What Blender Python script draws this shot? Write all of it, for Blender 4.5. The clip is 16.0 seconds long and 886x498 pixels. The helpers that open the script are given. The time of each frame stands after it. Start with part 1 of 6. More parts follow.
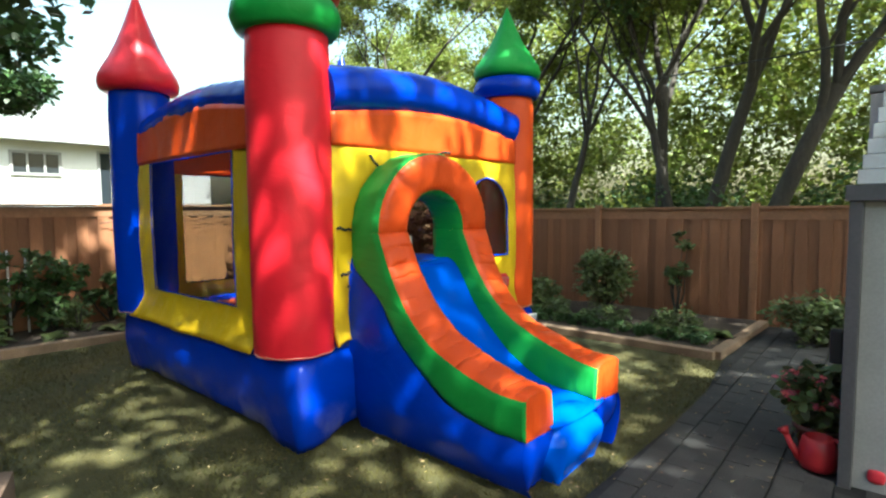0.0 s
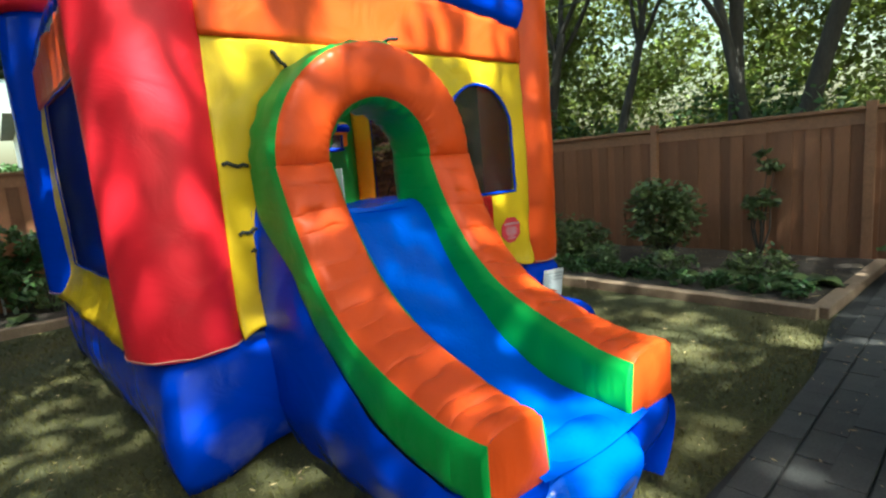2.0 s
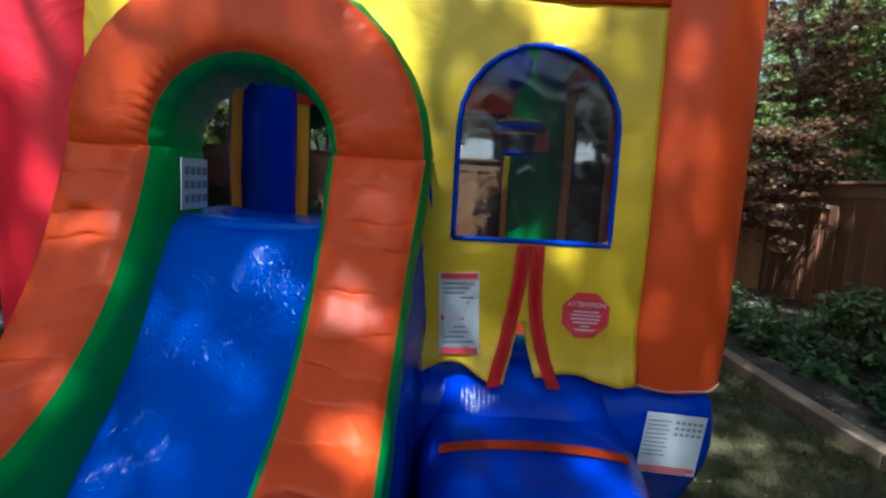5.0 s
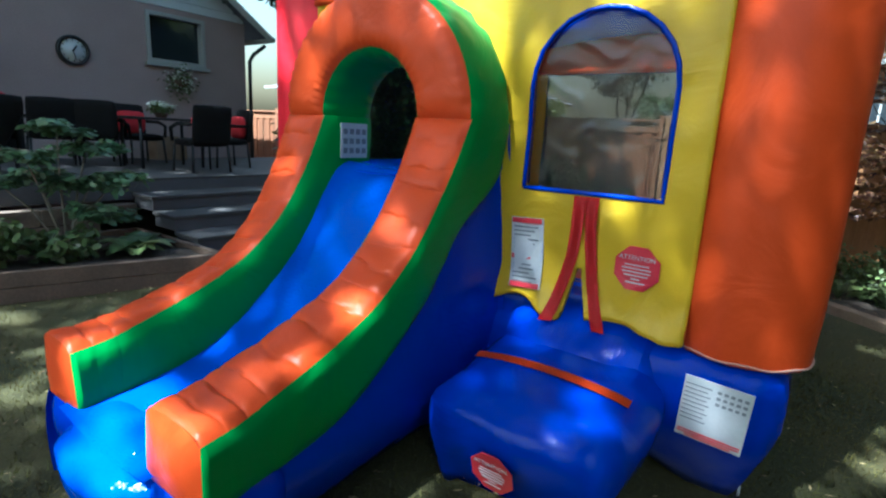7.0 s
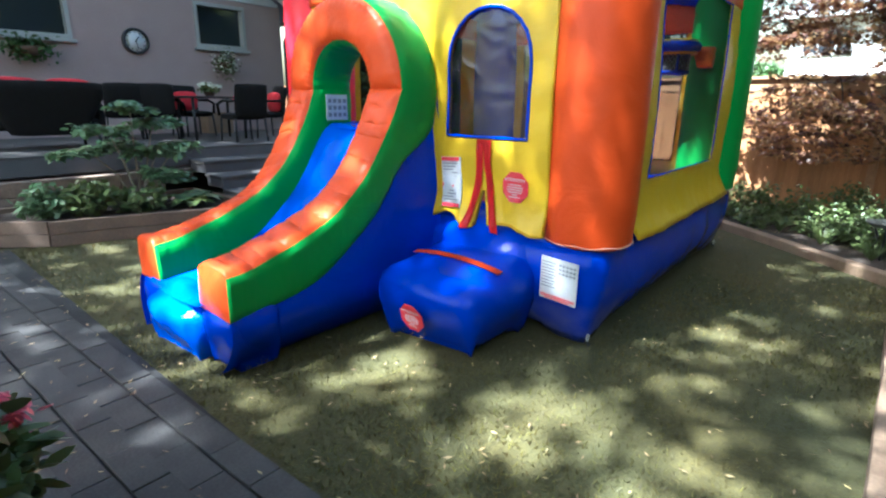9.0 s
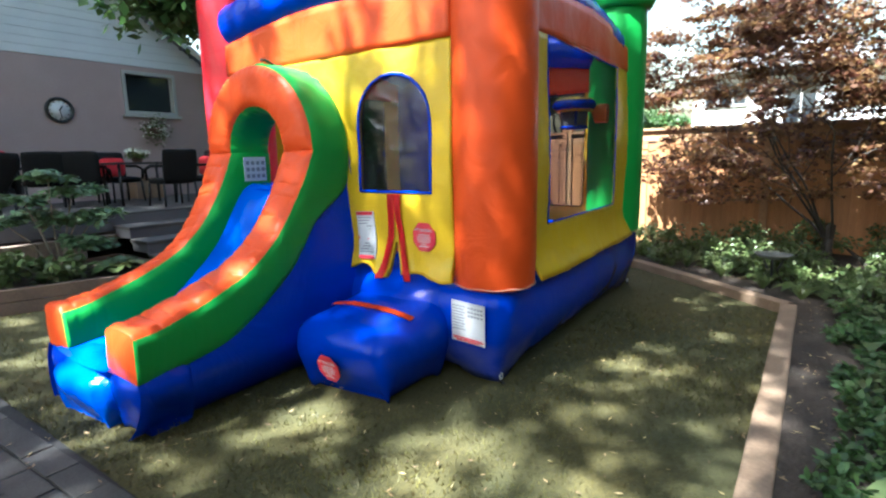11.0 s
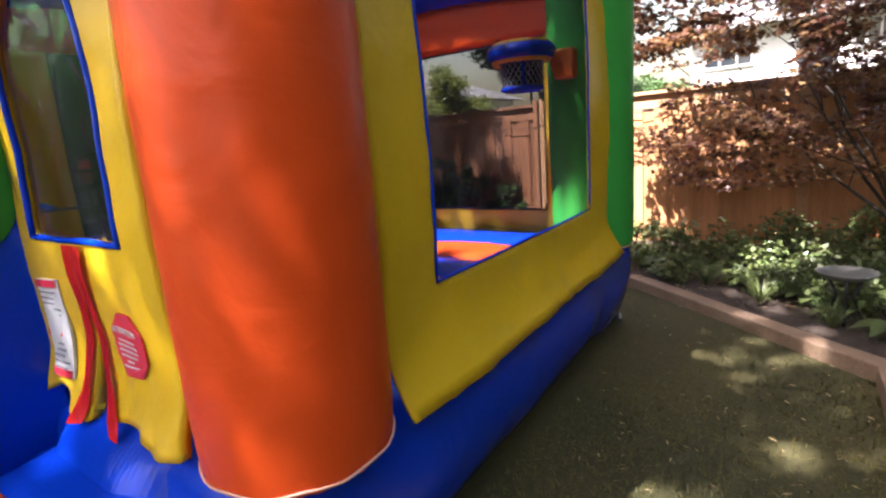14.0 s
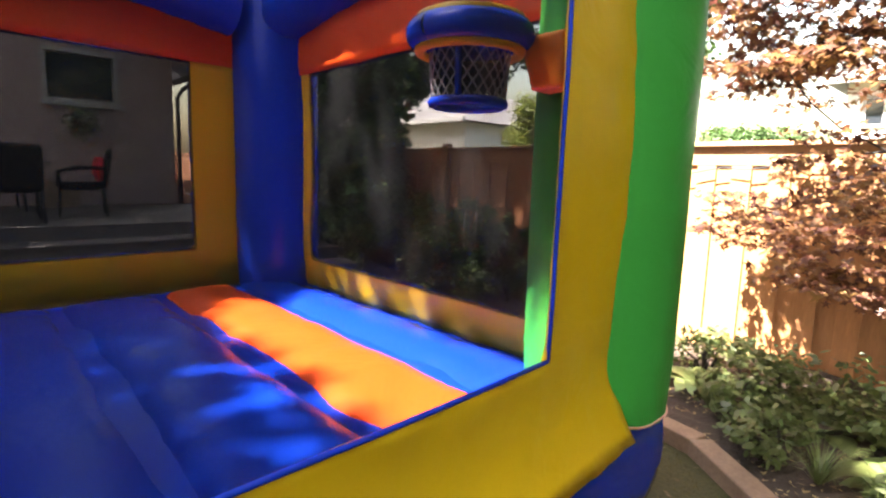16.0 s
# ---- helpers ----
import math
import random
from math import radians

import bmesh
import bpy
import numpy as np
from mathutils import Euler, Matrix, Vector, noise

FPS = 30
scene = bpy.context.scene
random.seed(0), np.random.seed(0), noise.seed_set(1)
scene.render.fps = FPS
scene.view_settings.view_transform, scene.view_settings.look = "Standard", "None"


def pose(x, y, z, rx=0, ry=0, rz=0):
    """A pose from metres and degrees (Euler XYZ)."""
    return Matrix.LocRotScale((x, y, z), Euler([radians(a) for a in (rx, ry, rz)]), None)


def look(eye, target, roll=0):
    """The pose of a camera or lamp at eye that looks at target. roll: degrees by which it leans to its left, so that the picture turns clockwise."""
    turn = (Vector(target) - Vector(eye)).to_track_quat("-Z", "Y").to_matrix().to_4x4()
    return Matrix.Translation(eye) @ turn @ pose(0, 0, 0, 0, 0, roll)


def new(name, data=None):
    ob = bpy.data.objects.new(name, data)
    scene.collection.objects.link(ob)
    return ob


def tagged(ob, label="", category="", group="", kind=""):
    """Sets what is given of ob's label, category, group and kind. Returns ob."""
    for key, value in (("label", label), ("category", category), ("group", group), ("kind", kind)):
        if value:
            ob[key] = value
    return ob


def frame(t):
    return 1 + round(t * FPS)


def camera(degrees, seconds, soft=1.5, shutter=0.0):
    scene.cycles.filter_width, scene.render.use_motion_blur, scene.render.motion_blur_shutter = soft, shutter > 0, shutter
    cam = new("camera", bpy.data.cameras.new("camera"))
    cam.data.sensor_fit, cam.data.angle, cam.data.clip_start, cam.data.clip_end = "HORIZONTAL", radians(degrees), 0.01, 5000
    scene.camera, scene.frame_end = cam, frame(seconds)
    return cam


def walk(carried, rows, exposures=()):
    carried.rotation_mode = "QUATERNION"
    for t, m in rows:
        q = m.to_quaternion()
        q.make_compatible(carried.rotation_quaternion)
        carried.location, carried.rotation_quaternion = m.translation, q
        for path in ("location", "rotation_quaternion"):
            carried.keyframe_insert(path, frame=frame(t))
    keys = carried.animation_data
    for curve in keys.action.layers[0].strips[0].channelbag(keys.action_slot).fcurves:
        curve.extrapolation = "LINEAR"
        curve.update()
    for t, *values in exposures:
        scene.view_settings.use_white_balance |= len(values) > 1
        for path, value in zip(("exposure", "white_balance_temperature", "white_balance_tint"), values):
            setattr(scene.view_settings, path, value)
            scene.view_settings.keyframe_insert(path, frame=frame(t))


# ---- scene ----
cam = camera(80.2, 16.0, soft=2.3)
METRES, EYE, TILT, LEAN, TURN = 11.4, 1.737, 0.0, 0.0, 43.4
ROWS = [
    (0.0, 0.0, 0.0, 0.0, -0.03, -4.02, 0.41),
    (0.5, 0.0202, 0.0104, -0.0036, 4.88, -7.51, -0.72),
    (1.0, 0.0342, 0.0422, -0.0098, 5.87, -8.16, -0.16),
    (1.5, 0.0458, 0.0841, -0.0146, 5.58, -8.44, 2.04),
    (2.0, 0.0517, 0.1274, -0.0189, 6.18, -9.02, 4.68),
    (2.5, 0.0635, 0.162, -0.02, 10.87, -8.99, 5.33),
    (3.0, 0.0836, 0.1993, -0.0194, 21.69, -8.48, 2.23),
    (3.5, 0.1024, 0.2359, -0.0184, 28.62, -8.6, -1.62),
    (4.0, 0.125, 0.2639, -0.0181, 41.52, -9.78, -3.14),
    (4.5, 0.1409, 0.2931, -0.0194, 45.64, -9.46, -2.78),
    (4.7, 0.1475, 0.3045, -0.0193, 45.9, -8.4, -3.2),
    (6.8, 0.2272, 0.3846, -0.0204, 79.4, -10.2, -2.3),
    (7.0, 0.2405, 0.3888, -0.0196, 83.44, -12.27, -2.86),
    (7.5, 0.2709, 0.3941, -0.0207, 86.43, -13.28, -1.97),
    (8.0, 0.2995, 0.4118, -0.0237, 89.49, -14.73, -2.16),
    (8.5, 0.3258, 0.4252, -0.0223, 92.74, -16.38, -1.13),
    (9.0, 0.347, 0.4376, -0.0199, 88.35, -15.7, -0.6),
    (9.5, 0.3629, 0.4511, -0.0184, 83.84, -13.19, -0.56),
    (9.7, 0.3692, 0.4542, -0.0184, 83.6, -11.6, -0.56),
    (11.8, 0.3466, 0.4699, -0.02, 81.75, -9.5, 2.4),
    (12.0, 0.334, 0.4731, -0.0197, 81.81, -9.3, 2.86),
    (12.5, 0.3005, 0.4919, -0.0207, 81.56, -9.07, 2.72),
    (13.0, 0.2664, 0.5094, -0.0229, 83.25, -10.99, 3.4),
    (13.5, 0.2241, 0.5229, -0.0232, 82.92, -11.75, 4.31),
    (14.0, 0.1928, 0.5514, -0.0211, 81.78, -11.53, 4.35),
    (14.5, 0.1595, 0.5734, -0.0177, 81.18, -8.36, 1.31),
    (15.0, 0.126, 0.5978, -0.0168, 80.95, -8.25, 0.44),
    (15.5, 0.0915, 0.6278, -0.0147, 88.99, -8.57, -0.3),
    (16.0, 0.0527, 0.6486, -0.0162, 93.87, -8.16, -1.77),
]
EXPOSURES = [(0.0, 2.82, 5850, -3), (1.0, 2.85, 5750, -6), (2.0, 2.62, 5700, -8), (3.0, 2.26, 5300, -5), (4.0, 2.06, 4900, 0), (4.7, 1.84, 4850, 0), (6.8, 2.32, 4800, -2), (7.5, 2.98, 4850, -3), (8.5, 3.44, 5000, 2), (9.5, 3.44, 5200, 4), (12.5, 3.13, 5600, 7), (13.5, 3.15, 5900, 17), (14.5, 3.62, 6250, 27), (15.5, 3.98, 6550, 23), (16.0, 4.15, 6700, 18)]
walk(cam, [(t, pose(0, 0, EYE, TILT, LEAN, TURN) @ pose(METRES * x, METRES * y, METRES * z, 90 + pitch, roll, yaw)) for t, x, y, z, yaw, pitch, roll in ROWS], EXPOSURES)

# ---- world, sun, exposure ----
SUN = Vector((0.52, -0.15, 0.84)).normalized()
world = bpy.data.worlds.new("sky")
scene.world = world
world.use_nodes = True
wn = world.node_tree.nodes
sky = wn.new("ShaderNodeTexSky")
sky.sky_type = "NISHITA"
sky.sun_disc = False
sky.sun_elevation = math.asin(SUN.z)
sky.sun_rotation = math.atan2(SUN.x, SUN.y)
sky.air_density, sky.dust_density, sky.ozone_density = 2.0, 5.0, 0.9
wn["Background"].inputs["Strength"].default_value = 0.066
world.node_tree.links.new(sky.outputs[0], wn["Background"].inputs["Color"])
sun = new("sun", bpy.data.lights.new("sun", "SUN"))
sun.data.energy, sun.data.angle, sun.data.color = 4.8, radians(0.55), (1.0, 0.95, 0.86)
sun.matrix_world = look(SUN * 40, (0, 0, 0))


# ---- materials ----
def mat(name, colour, rough=0.6, metal=0.0, spec=0.5, vary=0.12, scale=4.0, fine=60.0, bump=0.15, bump_scale=30.0, dist=0.01,
        second=None, island=0.0, per_object=0.0, translucent=0.0, coat=0.0, stretch=(1, 1, 1), wrinkle=0.0, crinkle=0.0, crinkle_scale=7.0):
    """Principled material with colour variation at two scales and a bump."""
    m = bpy.data.materials.new(name)
    m.use_nodes = True
    nt = m.node_tree
    n, l = nt.nodes, nt.links
    b = n["Principled BSDF"]
    b.inputs["Roughness"].default_value = rough
    b.inputs["Metallic"].default_value = metal
    b.inputs["Specular IOR Level"].default_value = spec
    b.inputs["Coat Weight"].default_value = coat
    co = n.new("ShaderNodeTexCoord")
    mp = n.new("ShaderNodeMapping")
    mp.inputs["Scale"].default_value = stretch
    l.new(co.outputs["Object"], mp.inputs["Vector"])

    def noise_tex(s, detail=4.0):
        t = n.new("ShaderNodeTexNoise")
        t.inputs["Scale"].default_value, t.inputs["Detail"].default_value = s, detail
        l.new(mp.outputs[0], t.inputs["Vector"])
        return t.outputs["Fac"]

    def mixc(fac, a, c, blend="MIX"):
        x = n.new("ShaderNodeMix")
        x.data_type, x.blend_type = "RGBA", blend
        for sock, val in ((x.inputs[0], fac), (x.inputs[6], a), (x.inputs[7], c)):
            if isinstance(val, (int, float)):
                sock.default_value = val
            elif isinstance(val, tuple):
                sock.default_value = (*val[:3], 1)
            else:
                l.new(val, sock)
        return x.outputs[2]

    def ramp(src, lo, hi):
        r = n.new("ShaderNodeMapRange")
        r.inputs["From Min"].default_value, r.inputs["From Max"].default_value = lo, hi
        l.new(src, r.inputs["Value"])
        return r.outputs[0]

    c2 = second or tuple(v * 0.6 for v in colour)
    col = mixc(ramp(noise_tex(scale), 0.35, 0.65), colour, tuple(a * (1 - vary * 2) + b2 * vary * 2 for a, b2 in zip(colour, c2)))
    col = mixc(ramp(noise_tex(fine, 2.0), 0.3, 0.7), col, mixc(vary, col, tuple(v * 0.4 for v in c2)))
    if island:
        g = n.new("ShaderNodeNewGeometry")
        hs = n.new("ShaderNodeHueSaturation")
        l.new(ramp(g.outputs["Random Per Island"], -1 / max(island, 0.01) * 0.5 + 0.5, 0.5 + 0.5 / max(island, 0.01)), hs.inputs["Value"])
        mr = n.new("ShaderNodeMapRange")
        mr.inputs["To Min"].default_value, mr.inputs["To Max"].default_value = 1 - island, 1 + island
        l.new(g.outputs["Random Per Island"], mr.inputs["Value"])
        l.new(mr.outputs[0], hs.inputs["Value"])
        hu = n.new("ShaderNodeMapRange")
        hu.inputs["To Min"].default_value, hu.inputs["To Max"].default_value = 0.5 - island * 0.05, 0.5 + island * 0.05
        l.new(g.outputs["Random Per Island"], hu.inputs["Value"])
        l.new(hu.outputs[0], hs.inputs["Hue"])
        l.new(col, hs.inputs["Color"])
        col = hs.outputs[0]
    if per_object:
        o = n.new("ShaderNodeObjectInfo")
        hs = n.new("ShaderNodeHueSaturation")
        mr = n.new("ShaderNodeMapRange")
        mr.inputs["To Min"].default_value, mr.inputs["To Max"].default_value = 1 - per_object, 1 + per_object
        l.new(o.outputs["Random"], mr.inputs["Value"])
        l.new(mr.outputs[0], hs.inputs["Value"])
        l.new(col, hs.inputs["Color"])
        col = hs.outputs[0]
    l.new(col, b.inputs["Base Color"])
    if bump:
        bp = n.new("ShaderNodeBump")
        bp.inputs["Strength"].default_value, bp.inputs["Distance"].default_value = bump, dist
        l.new(noise_tex(bump_scale, 5.0), bp.inputs["Height"])
        last = bp
        if wrinkle:
            wv = n.new("ShaderNodeTexNoise")
            wv.inputs["Scale"].default_value, wv.inputs["Detail"].default_value, wv.inputs["Distortion"].default_value = 3.2, 3.0, 1.6
            l.new(mp.outputs[0], wv.inputs["Vector"])
            b2 = n.new("ShaderNodeBump")
            b2.inputs["Strength"].default_value, b2.inputs["Distance"].default_value = wrinkle, 0.08
            l.new(wv.outputs["Fac"], b2.inputs["Height"])
            l.new(bp.outputs[0], b2.inputs["Normal"])
            last = b2
        if crinkle:
            cv = n.new("ShaderNodeTexNoise")
            cv.noise_type = "RIDGED_MULTIFRACTAL"
            cv.inputs["Scale"].default_value, cv.inputs["Detail"].default_value, cv.inputs["Distortion"].default_value = crinkle_scale, 2.0, 0.8
            l.new(mp.outputs[0], cv.inputs["Vector"])
            b3 = n.new("ShaderNodeBump")
            b3.inputs["Strength"].default_value, b3.inputs["Distance"].default_value = crinkle, 0.02
            l.new(cv.outputs["Fac"], b3.inputs["Height"])
            l.new(last.outputs[0], b3.inputs["Normal"])
            last = b3
        l.new(last.outputs[0], b.inputs["Normal"])
    if translucent:
        tr = n.new("ShaderNodeBsdfTranslucent")
        l.new(col, tr.inputs["Color"])
        mx = n.new("ShaderNodeMixShader")
        mx.inputs[0].default_value = translucent
        l.new(b.outputs[0], mx.inputs[1])
        l.new(tr.outputs[0], mx.inputs[2])
        l.new(mx.outputs[0], n["Material Output"].inputs["Surface"])
    return m


def vinyl(name, colour, rough=0.40, wrinkle=0.15, spec=0.28, crinkle=0.05, crinkle_scale=5.0, vary=0.05, second=None):
    return mat(name, colour, rough=rough, spec=spec, vary=vary, scale=2.5, fine=180, bump=0.10, bump_scale=260, dist=0.002, wrinkle=wrinkle, crinkle=crinkle, crinkle_scale=crinkle_scale,
               second=second or tuple(v * 0.75 for v in colour), translucent=0.06)


RED = vinyl("red_vinyl", (0.72, 0.015, 0.03))
ORANGE = vinyl("orange_vinyl", (0.62, 0.068, 0.008), spec=0.22)
AMBER = vinyl("amber_vinyl", (0.60, 0.17, 0.012))
YELLOW = vinyl("yellow_vinyl", (0.60, 0.388, 0.008), 0.38, 0.15, 0.3, 0.22, 7.0)
BLUE = vinyl("blue_vinyl", (0.003, 0.034, 0.44), 0.22, spec=0.17, crinkle=0.11, crinkle_scale=4.5, vary=0.10, second=(0.006, 0.034, 0.30))
GREEN = vinyl("green_vinyl", (0.030, 0.29, 0.046), 0.45, 0.15, 0.2)
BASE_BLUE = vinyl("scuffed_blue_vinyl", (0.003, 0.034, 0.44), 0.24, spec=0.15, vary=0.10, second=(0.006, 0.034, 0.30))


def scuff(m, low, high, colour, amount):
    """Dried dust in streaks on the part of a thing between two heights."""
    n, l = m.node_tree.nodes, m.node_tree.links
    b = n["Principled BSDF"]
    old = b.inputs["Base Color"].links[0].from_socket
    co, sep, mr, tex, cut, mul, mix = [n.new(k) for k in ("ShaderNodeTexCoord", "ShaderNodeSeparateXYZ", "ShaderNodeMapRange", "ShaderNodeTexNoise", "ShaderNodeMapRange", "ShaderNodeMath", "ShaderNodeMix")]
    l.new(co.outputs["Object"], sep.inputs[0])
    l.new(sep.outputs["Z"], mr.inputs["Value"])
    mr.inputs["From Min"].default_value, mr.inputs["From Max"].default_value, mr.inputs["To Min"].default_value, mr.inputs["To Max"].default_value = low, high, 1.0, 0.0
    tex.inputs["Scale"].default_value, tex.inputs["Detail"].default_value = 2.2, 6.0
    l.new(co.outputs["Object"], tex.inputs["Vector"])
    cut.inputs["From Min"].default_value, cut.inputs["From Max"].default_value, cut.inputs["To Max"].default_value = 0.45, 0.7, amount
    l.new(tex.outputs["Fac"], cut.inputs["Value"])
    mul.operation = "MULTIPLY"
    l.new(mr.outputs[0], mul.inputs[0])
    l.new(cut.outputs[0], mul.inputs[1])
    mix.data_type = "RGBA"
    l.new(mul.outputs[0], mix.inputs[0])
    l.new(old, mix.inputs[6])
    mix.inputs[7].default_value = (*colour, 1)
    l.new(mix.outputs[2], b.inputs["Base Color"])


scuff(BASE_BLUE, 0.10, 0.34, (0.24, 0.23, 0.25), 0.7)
BEDBLUE = vinyl("slide_blue_vinyl", (0.002, 0.070, 0.52), 0.19, 0.05, 0.11, 0.16, 36.0)
PALE_WELT = mat("pale_welt", (0.62, 0.34, 0.25), rough=0.4, vary=0.1)
WHITE_PRINT = mat("white_print", (0.56, 0.56, 0.57), rough=0.5, vary=0.08, bump=0.05)
GREY_PRINT = mat("grey_print", (0.22, 0.22, 0.24), rough=0.6)
DOOR_RED = vinyl("door_edge_red", (0.66, 0.016, 0.018))
RED_PRINT = mat("red_print", (0.62, 0.03, 0.05), rough=0.45)
BLACK_CORD = mat("black_strap", (0.02, 0.02, 0.02), rough=0.7)
FENCE = mat("cedar_board", (0.215, 0.086, 0.036), rough=0.75, vary=0.35, scale=3, fine=30, bump=0.35, bump_scale=22, stretch=(6, 6, 0.5), second=(0.24, 0.10, 0.045), per_object=0.22)
FENCE_TRIM = mat("cedar_trim", (0.30, 0.135, 0.062), rough=0.75, vary=0.3, scale=3, fine=30, bump=0.3, bump_scale=25, second=(0.2, 0.09, 0.045), per_object=0.15)
# cedar with the sun on the back fence put into a paler colour
SUNLIT_FENCE = mat("sunlit_cedar_board", (0.48, 0.225, 0.085), rough=0.75, vary=0.3, scale=3, fine=30, bump=0.35, bump_scale=22, stretch=(6, 6, 0.5), second=(0.36, 0.165, 0.065), per_object=0.12)
SUNLIT_TRIM = mat("sunlit_cedar_trim", (0.44, 0.25, 0.12), rough=0.75, vary=0.3, scale=3, fine=30, bump=0.3, bump_scale=25, second=(0.30, 0.16, 0.08), per_object=0.1)
TIMBER = mat("weathered_timber", (0.25, 0.168, 0.105), rough=0.8, vary=0.35, scale=5, fine=50, bump=0.4, bump_scale=30, second=(0.18, 0.11, 0.065), per_object=0.1)
DARK_TIMBER = mat("brown_timber", (0.16, 0.10, 0.065), rough=0.8, vary=0.35, scale=5, fine=50, bump=0.4, bump_scale=30, second=(0.10, 0.065, 0.045), per_object=0.1)
GRASSY = mat("lawn_soil", (0.070, 0.056, 0.011), rough=0.95, vary=0.5, scale=1.3, fine=45, bump=0.6, bump_scale=60, dist=0.02, second=(0.045, 0.043, 0.010))
BLADE = mat("grass_blade", (0.052, 0.053, 0.009), rough=0.6, vary=0.3, scale=1.2, bump=0, island=0.45, translucent=0.3, second=(0.155, 0.117, 0.026))
STRAW = mat("dry_leaf", (0.25, 0.18, 0.095), rough=0.8, vary=0.3, bump=0, island=0.5, second=(0.3, 0.2, 0.08))
SOIL = mat("mulch_soil", (0.034, 0.022, 0.014), rough=0.95, vary=0.5, scale=6, fine=70, bump=0.8, bump_scale=45, dist=0.03, second=(0.056, 0.038, 0.025))
PAVER = mat("grey_paver", (0.068, 0.063, 0.059), rough=0.9, spec=0.2, vary=0.3, scale=6, fine=90, bump=0.35, bump_scale=70, second=(0.050, 0.046, 0.044), per_object=0.08)
JOINT = mat("paver_joint_sand", (0.022, 0.020, 0.018), rough=0.95, vary=0.4, scale=8, bump=0.5)
BARK = mat("bark", (0.060, 0.048, 0.037), rough=0.9, vary=0.4, scale=5, fine=40, bump=0.9, bump_scale=16, dist=0.03, stretch=(1, 1, 0.3), second=(0.03, 0.025, 0.02))
LEAF = mat("tree_leaf", (0.128, 0.165, 0.028), rough=0.5, vary=0.2, scale=0.8, bump=0, island=0.45, translucent=0.45, second=(0.225, 0.215, 0.038))
LEAF_DARK = mat("shade_leaf", (0.05, 0.10, 0.025), rough=0.5, vary=0.2, scale=0.8, bump=0, island=0.4, translucent=0.3, second=(0.08, 0.12, 0.03))
MAPLE = mat("maple_leaf", (0.152, 0.068, 0.043), rough=0.5, vary=0.4, scale=1.2, bump=0, island=0.6, translucent=0.52, second=(0.22, 0.112, 0.046))
SHRUB = mat("shrub_leaf", (0.075, 0.108, 0.034), rough=0.5, vary=0.25, scale=3, bump=0, island=0.4, translucent=0.25, second=(0.17, 0.20, 0.06))
STEM = mat("pale_stem", (0.26, 0.21, 0.15), rough=0.8, vary=0.3, scale=20, bump=0.2)
PALE_SHRUB = mat("pale_shrub_leaf", (0.115, 0.185, 0.085), rough=0.5, vary=0.25, scale=3, bump=0, island=0.4, translucent=0.3, second=(0.20, 0.27, 0.12))
PETAL = mat("pink_petal", (0.78, 0.16, 0.20), rough=0.6, vary=0.15, bump=0, island=0.3, translucent=0.3)
WHITE_PETAL = mat("white_petal", (0.72, 0.72, 0.60), rough=0.6, vary=0.1, bump=0, island=0.2, translucent=0.25)
STUCCO = mat("brown_stucco", (0.33, 0.245, 0.235), rough=0.9, vary=0.2, scale=2, fine=50, bump=0.4, bump_scale=60, second=(0.27, 0.195, 0.19))
SIDING = mat("pale_siding", (0.52, 0.54, 0.56), rough=0.6, vary=0.1, scale=2, bump=0.08)
WHITE_WALL = mat("white_siding", (0.80, 0.80, 0.79), rough=0.7, vary=0.06, scale=1.5, bump=0.1)
ROOF = mat("roof_shingle", (0.17, 0.165, 0.17), rough=0.9, vary=0.3, scale=3, fine=30, bump=0.5)
FRAME = mat("white_frame", (0.31, 0.31, 0.30), rough=0.45, vary=0.06)
GLASS = mat("dark_glass", (0.02, 0.025, 0.03), rough=0.06, vary=0.02, bump=0.01)
DECK = mat("deck_board", (0.052, 0.045, 0.042), rough=0.75, vary=0.3, scale=5, bump=0.3, second=(0.075, 0.066, 0.062), per_object=0.15)
STONE = mat("retaining_block", (0.24, 0.17, 0.12), rough=0.9, vary=0.4, scale=5, bump=0.5, second=(0.14, 0.10, 0.08), per_object=0.15)
WICKER = mat("black_wicker", (0.010, 0.009, 0.009), rough=0.7, spec=0.15, vary=0.3, scale=30, fine=120, bump=0.6, bump_scale=120)
CUSHION = mat("red_cushion", (0.55, 0.02, 0.03), rough=0.85, vary=0.15, scale=6, bump=0.2)
METAL = mat("dark_metal", (0.03, 0.03, 0.032), rough=0.4, metal=0.6)
CAN = mat("red_plastic", (0.42, 0.02, 0.025), rough=0.4, vary=0.08, bump=0.05)
SHED = mat("grey_painted_board", (0.36, 0.34, 0.33), rough=0.7, vary=0.15, scale=3, bump=0.2)
SHED_DARK = mat("dark_trim_board", (0.09, 0.085, 0.09), rough=0.6, vary=0.2)
TERRACOTTA = mat("clay_pot", (0.12, 0.07, 0.05), rough=0.8)
BIRDBATH = mat("concrete_bowl", (0.11, 0.11, 0.095), rough=0.85, vary=0.25, bump=0.4)


